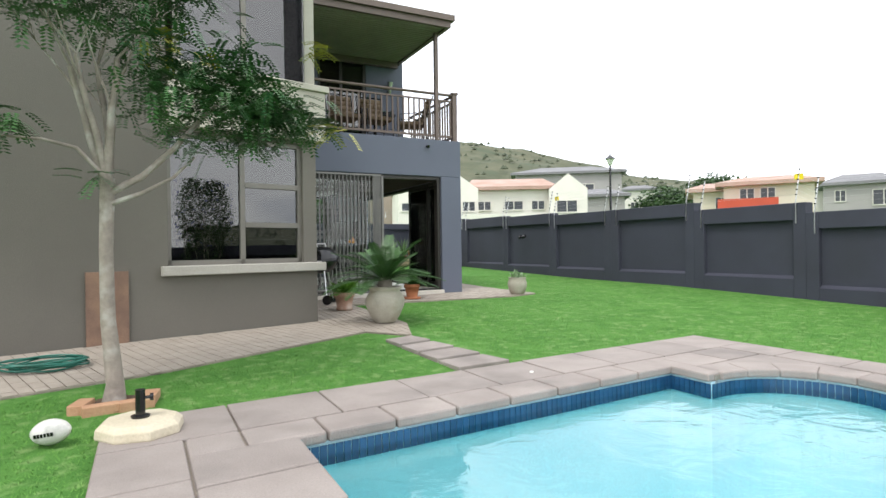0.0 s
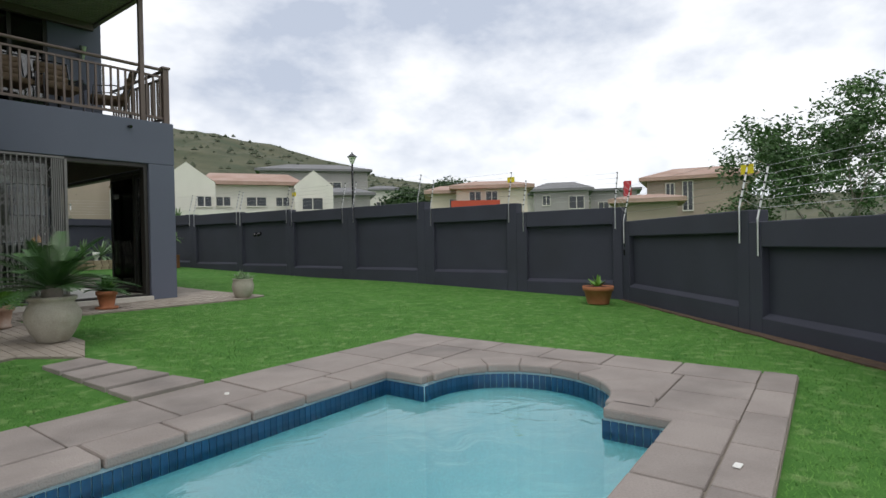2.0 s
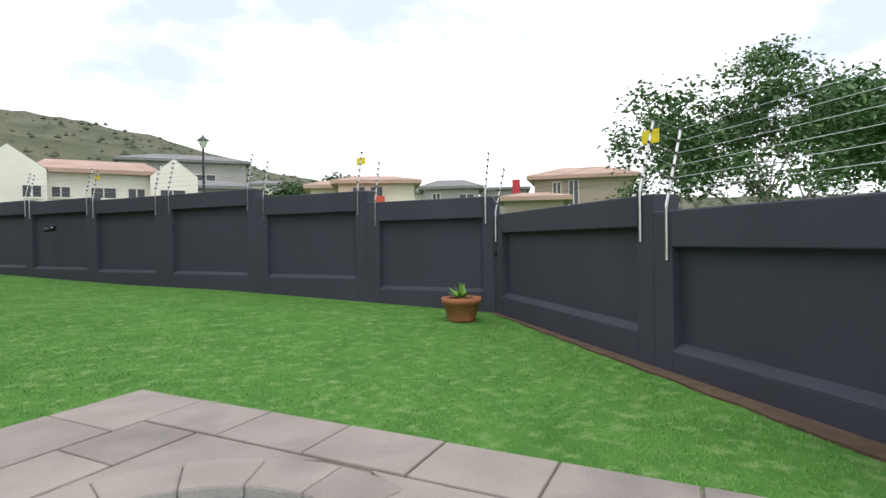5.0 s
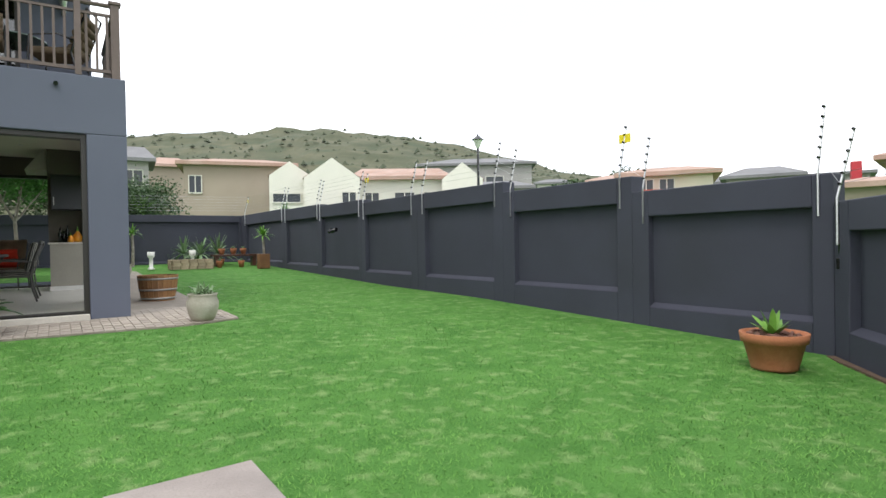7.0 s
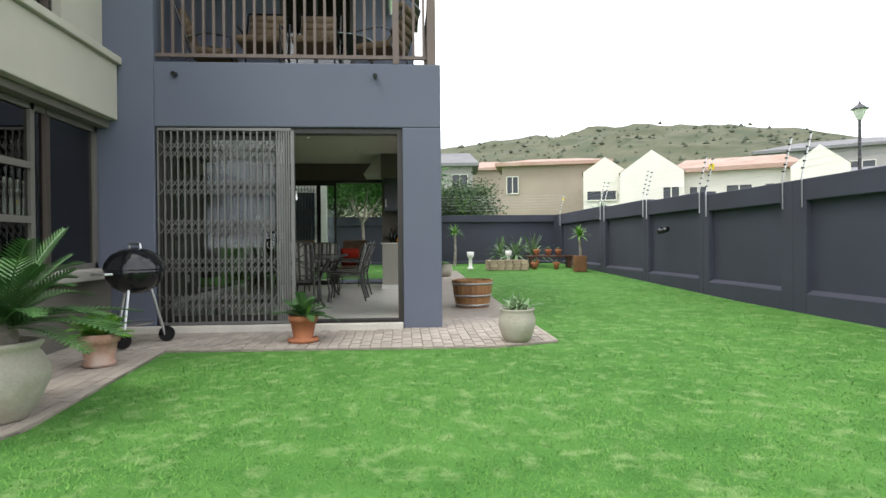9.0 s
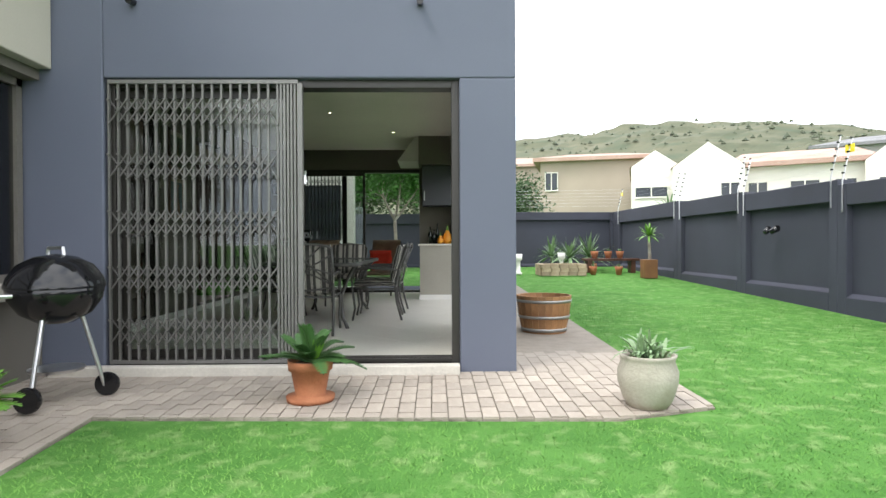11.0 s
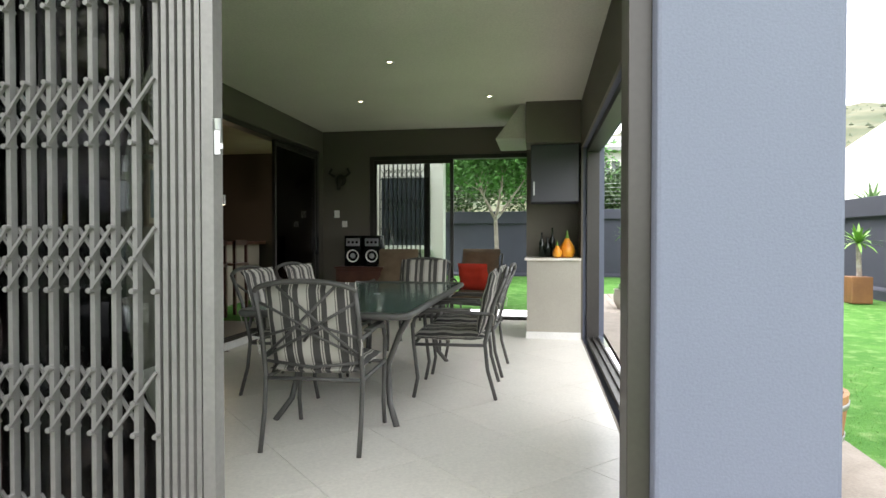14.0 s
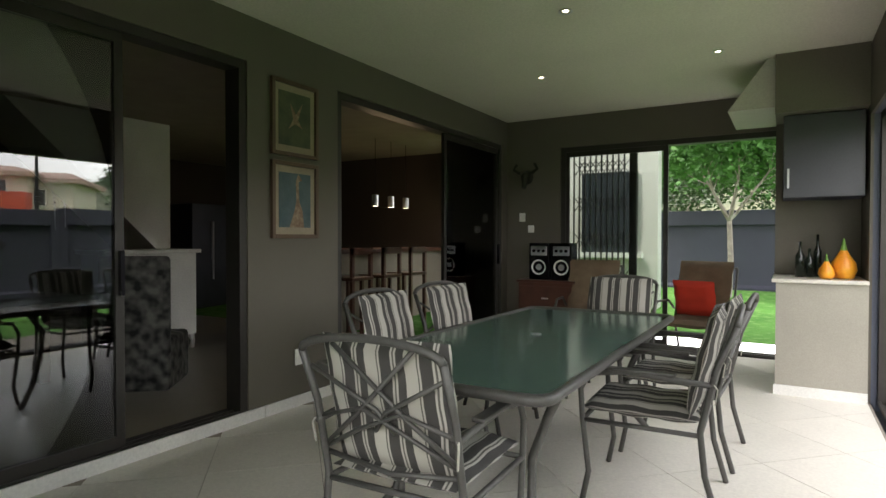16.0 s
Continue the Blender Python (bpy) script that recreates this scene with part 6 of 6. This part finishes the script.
for v0, v1 in ((-.41, .3), (-2.62, -1.87)): coping([(-.03, v0 + G), (.165, v0 + G), (.165, v1 - G), (-.03, v1 - G)])
ar_i, ar_o = arc(.7, 24), arc(1.0, 24)
for k in range(8): coping(ar_i[3 * k:3 * k + 4] + ar_o[3 * k:3 * k + 4][::-1])
for v0, v1 in ((-.14, .3), (-2.62, -2.125)):
    for u0, u1 in ((.175, .652), (.662, 1.14)): slab([(u0, v0), (u1, v0), (u1, v1 - G), (u0, v1 - G)], 0, .03)
slab([(.83, -.5), (1.14, -1.0), (1.14, -.16), (.36, -.16)], 0, .03); slab([(.83, -1.78), (1.14, -1.28), (1.14, -2.12), (.36, -2.12)], 0, .03)
tagged(MB().box(-.03, -.018, .034, .03, .018, .042).ob("deck_light", M_WHITE, bevel=.004), "small white deck light cover", "deck light").matrix_basis = Matrix.Translation(pl(-.57, -2.7)); tagged(MB().lathe([(.018, .03), (.016, .04), (0, .042)], 14).ob("skimmer_cap", M_WHITE), "small white plastic cap in the coping", "cap").matrix_basis = Matrix.Translation(pl(-1.2, .5))
# stepping slabs to the house
stp = empty("stepping_path", "stone slab stepping path across the lawn", "path", "", "structure")
for i in range(4):
    f0, f1 = i / 4 + .012, (i + 1) / 4 - .012; L0, L1 = Vector((3.22, 4.0)), Vector((3.16, 5.6)); A0, A1 = Vector((3.79, 4.06)), Vector((3.52, 5.72))
    a_, b_, c_, d_ = L0.lerp(L1, f0), A0.lerp(A1, f0), A0.lerp(A1, f1), L0.lerp(L1, f1); z = gz(0, (a_.y + c_.y) / 2)
    MB().prism([tuple(q) for q in (a_, b_, c_, d_)], z - .03, z + .022).ob("slab", M_SLAB, stp, bevel=.008)
# paved strips
pav = empty("paving", "grey-brown brick paving round the house", "paving", "", "structure")
near_z = [[(2.75, 8.72), (6.9, 8.6), (7.55, 8.8), (7.55, 9.75), (2.75, 9.75)], [(6.465, 9.752), (7.5, 9.752), (7.45, 19.0), (6.465, 19.0)], [(2.8, 7.19), (3.15, 6.2), (3.55, 5.75), (3.86, 6.6), (3.8, 8.72), (2.75, 8.72)], [(-1.6, 4.3), (0.96, 5.11), (3.15, 6.2), (2.8, 7.19), (-1.6, 6.17)]]
bedm = MB()
for r in near_z: bedm.prism(r, -.05, .002, gz)
bedm.ob("bed", M_GROUT, pav)
pm = MB().box(-.096, -.046, -.02, .096, .046, .012).mesh("paver", M_PAVER); jo = MB(); cnt = 0
for ri, reg in enumerate(near_z):
    ang = (1.5708, 1.5708, 1.5708, .312 + 1.5708)[ri]; ca, sa = math.cos(ang), math.sin(ang); cx, cy = reg[0]
    for i in range(-70, 70):
        for j in range(-120, 120):
            u, v = (i + .5 * (j % 2)) * .2, j * .1; x, y = cx + u * ca - v * sa, cy + u * sa + v * ca
            if not (min(p[0] for p in reg) - .1 < x < max(p[0] for p in reg) + .1 and min(p[1] for p in reg) - .1 < y < max(p[1] for p in reg) + .1): continue
            q = [(x + a_ * ca - b_ * sa, y + a_ * sa + b_ * ca) for a_, b_ in ((-.096, -.046), (.096, -.046), (.096, .046), (-.096, .046))]; c = clip(q, reg)
            if len(c) < 3 or abs(area(c)) < .002: continue
            if abs(area(c)) > .0175 and ri == 0 and cnt < 300:
                o = new("paver", pm); o.parent = pav; o.matrix_basis = Matrix.Translation((x, y, gz(x, y) + RS.uniform(-.0015, .0015))) @ Matrix.Rotation(ang, 4, 'Z'); cnt += 1
            else: jo.prism(c, -.02, .012 + RS.uniform(-.0015, .0015), gz)
tagged(jo.ob("paver_field", M_PAVER, pav), kind="stuff")
# porcelain floor, laid diagonally
fl_ = empty("floor", "cream porcelain floor tiles laid diagonally", "floor", "", "structure"); MB().box(2.3, 9.98, .1, 6.22, 16.8, FLOOR - .006).ob("screed", M_GROUT, fl_)
reg = [(2.5, 9.985), (6.2, 9.985), (6.2, 16.6), (2.5, 16.6)]
for i in range(-2, 24):
    for j in range(-14, 14):
        u, v = i * .6, j * .6; q = [((a_ - b_) * .70711 + 3.0, (a_ + b_) * .70711 + 8.25) for a_, b_ in ((u + .002, v + .002), (u + .598, v + .002), (u + .598, v + .598), (u + .002, v + .598))]; c = clip(q, reg)
        if len(c) > 2 and area(c) > .01: MB().prism(c, FLOOR - .01, FLOOR).ob("tile", M_FLOOR, fl_)
# short grass blades over the lawn nearest the path
rg = np.random.default_rng(3); N = 420000; X = rg.uniform(-1.6, 11.2, N); Y = rg.uniform(-.6, 14.0, N); keep = np.ones(N, bool); U = (X - PO.x) / PU.x; V = Y - PO.y - U * PU.y
keep &= ~((U > D[0] - .02) & (U < D[2] + .02) & (V > D[1] - .02) & (V < D[3] + .02)); keep &= ~((X < 7.5) & (Y > 8.6)); keep &= ~((X < 3.86) & (Y > 4.3) & (X > 3.1)); keep &= ~((X < 3.86) & (Y > 5.1 + (X - .96) * .5)); keep &= (X < 11.35) & (Y > .9 + (X - 8.5) * .95) | (X < 7) ; keep &= ~((X > 3.5) & (Y < -.3)); keep &= rg.random(N) < np.clip(1.25 - (Y - 4) * .07, .25, 1)
X, Y = X[keep], Y[keep]; n = len(X); Z = np.where(Y < 3.5, 0, np.where(Y < 9, .18 * (Y - 3.5) / 5.5, .18 + np.minimum(Y - 9, 3) * .012 + np.maximum(Y - 12, 0) * .03)) - .014; A = rg.uniform(0, 6.283, n); H = rg.uniform(.012, .02, n); T = rg.uniform(0, 6.283, n)
v = np.empty((n, 3, 3)); w_ = .0025
v[:, 0] = np.stack([X - w_ * np.cos(A), Y - w_ * np.sin(A), Z], 1); v[:, 1] = np.stack([X + w_ * np.cos(A), Y + w_ * np.sin(A), Z], 1); v[:, 2] = np.stack([X - .03 * np.sin(A), Y + .03 * np.cos(A), Z + H], 1)
go = MB().add(v.reshape(-1, 3).tolist(), np.arange(3 * n).reshape(-1, 3).tolist()).ob("grass", M_BLADE); tagged(go, "short mown grass blades", "grass", "", "stuff")
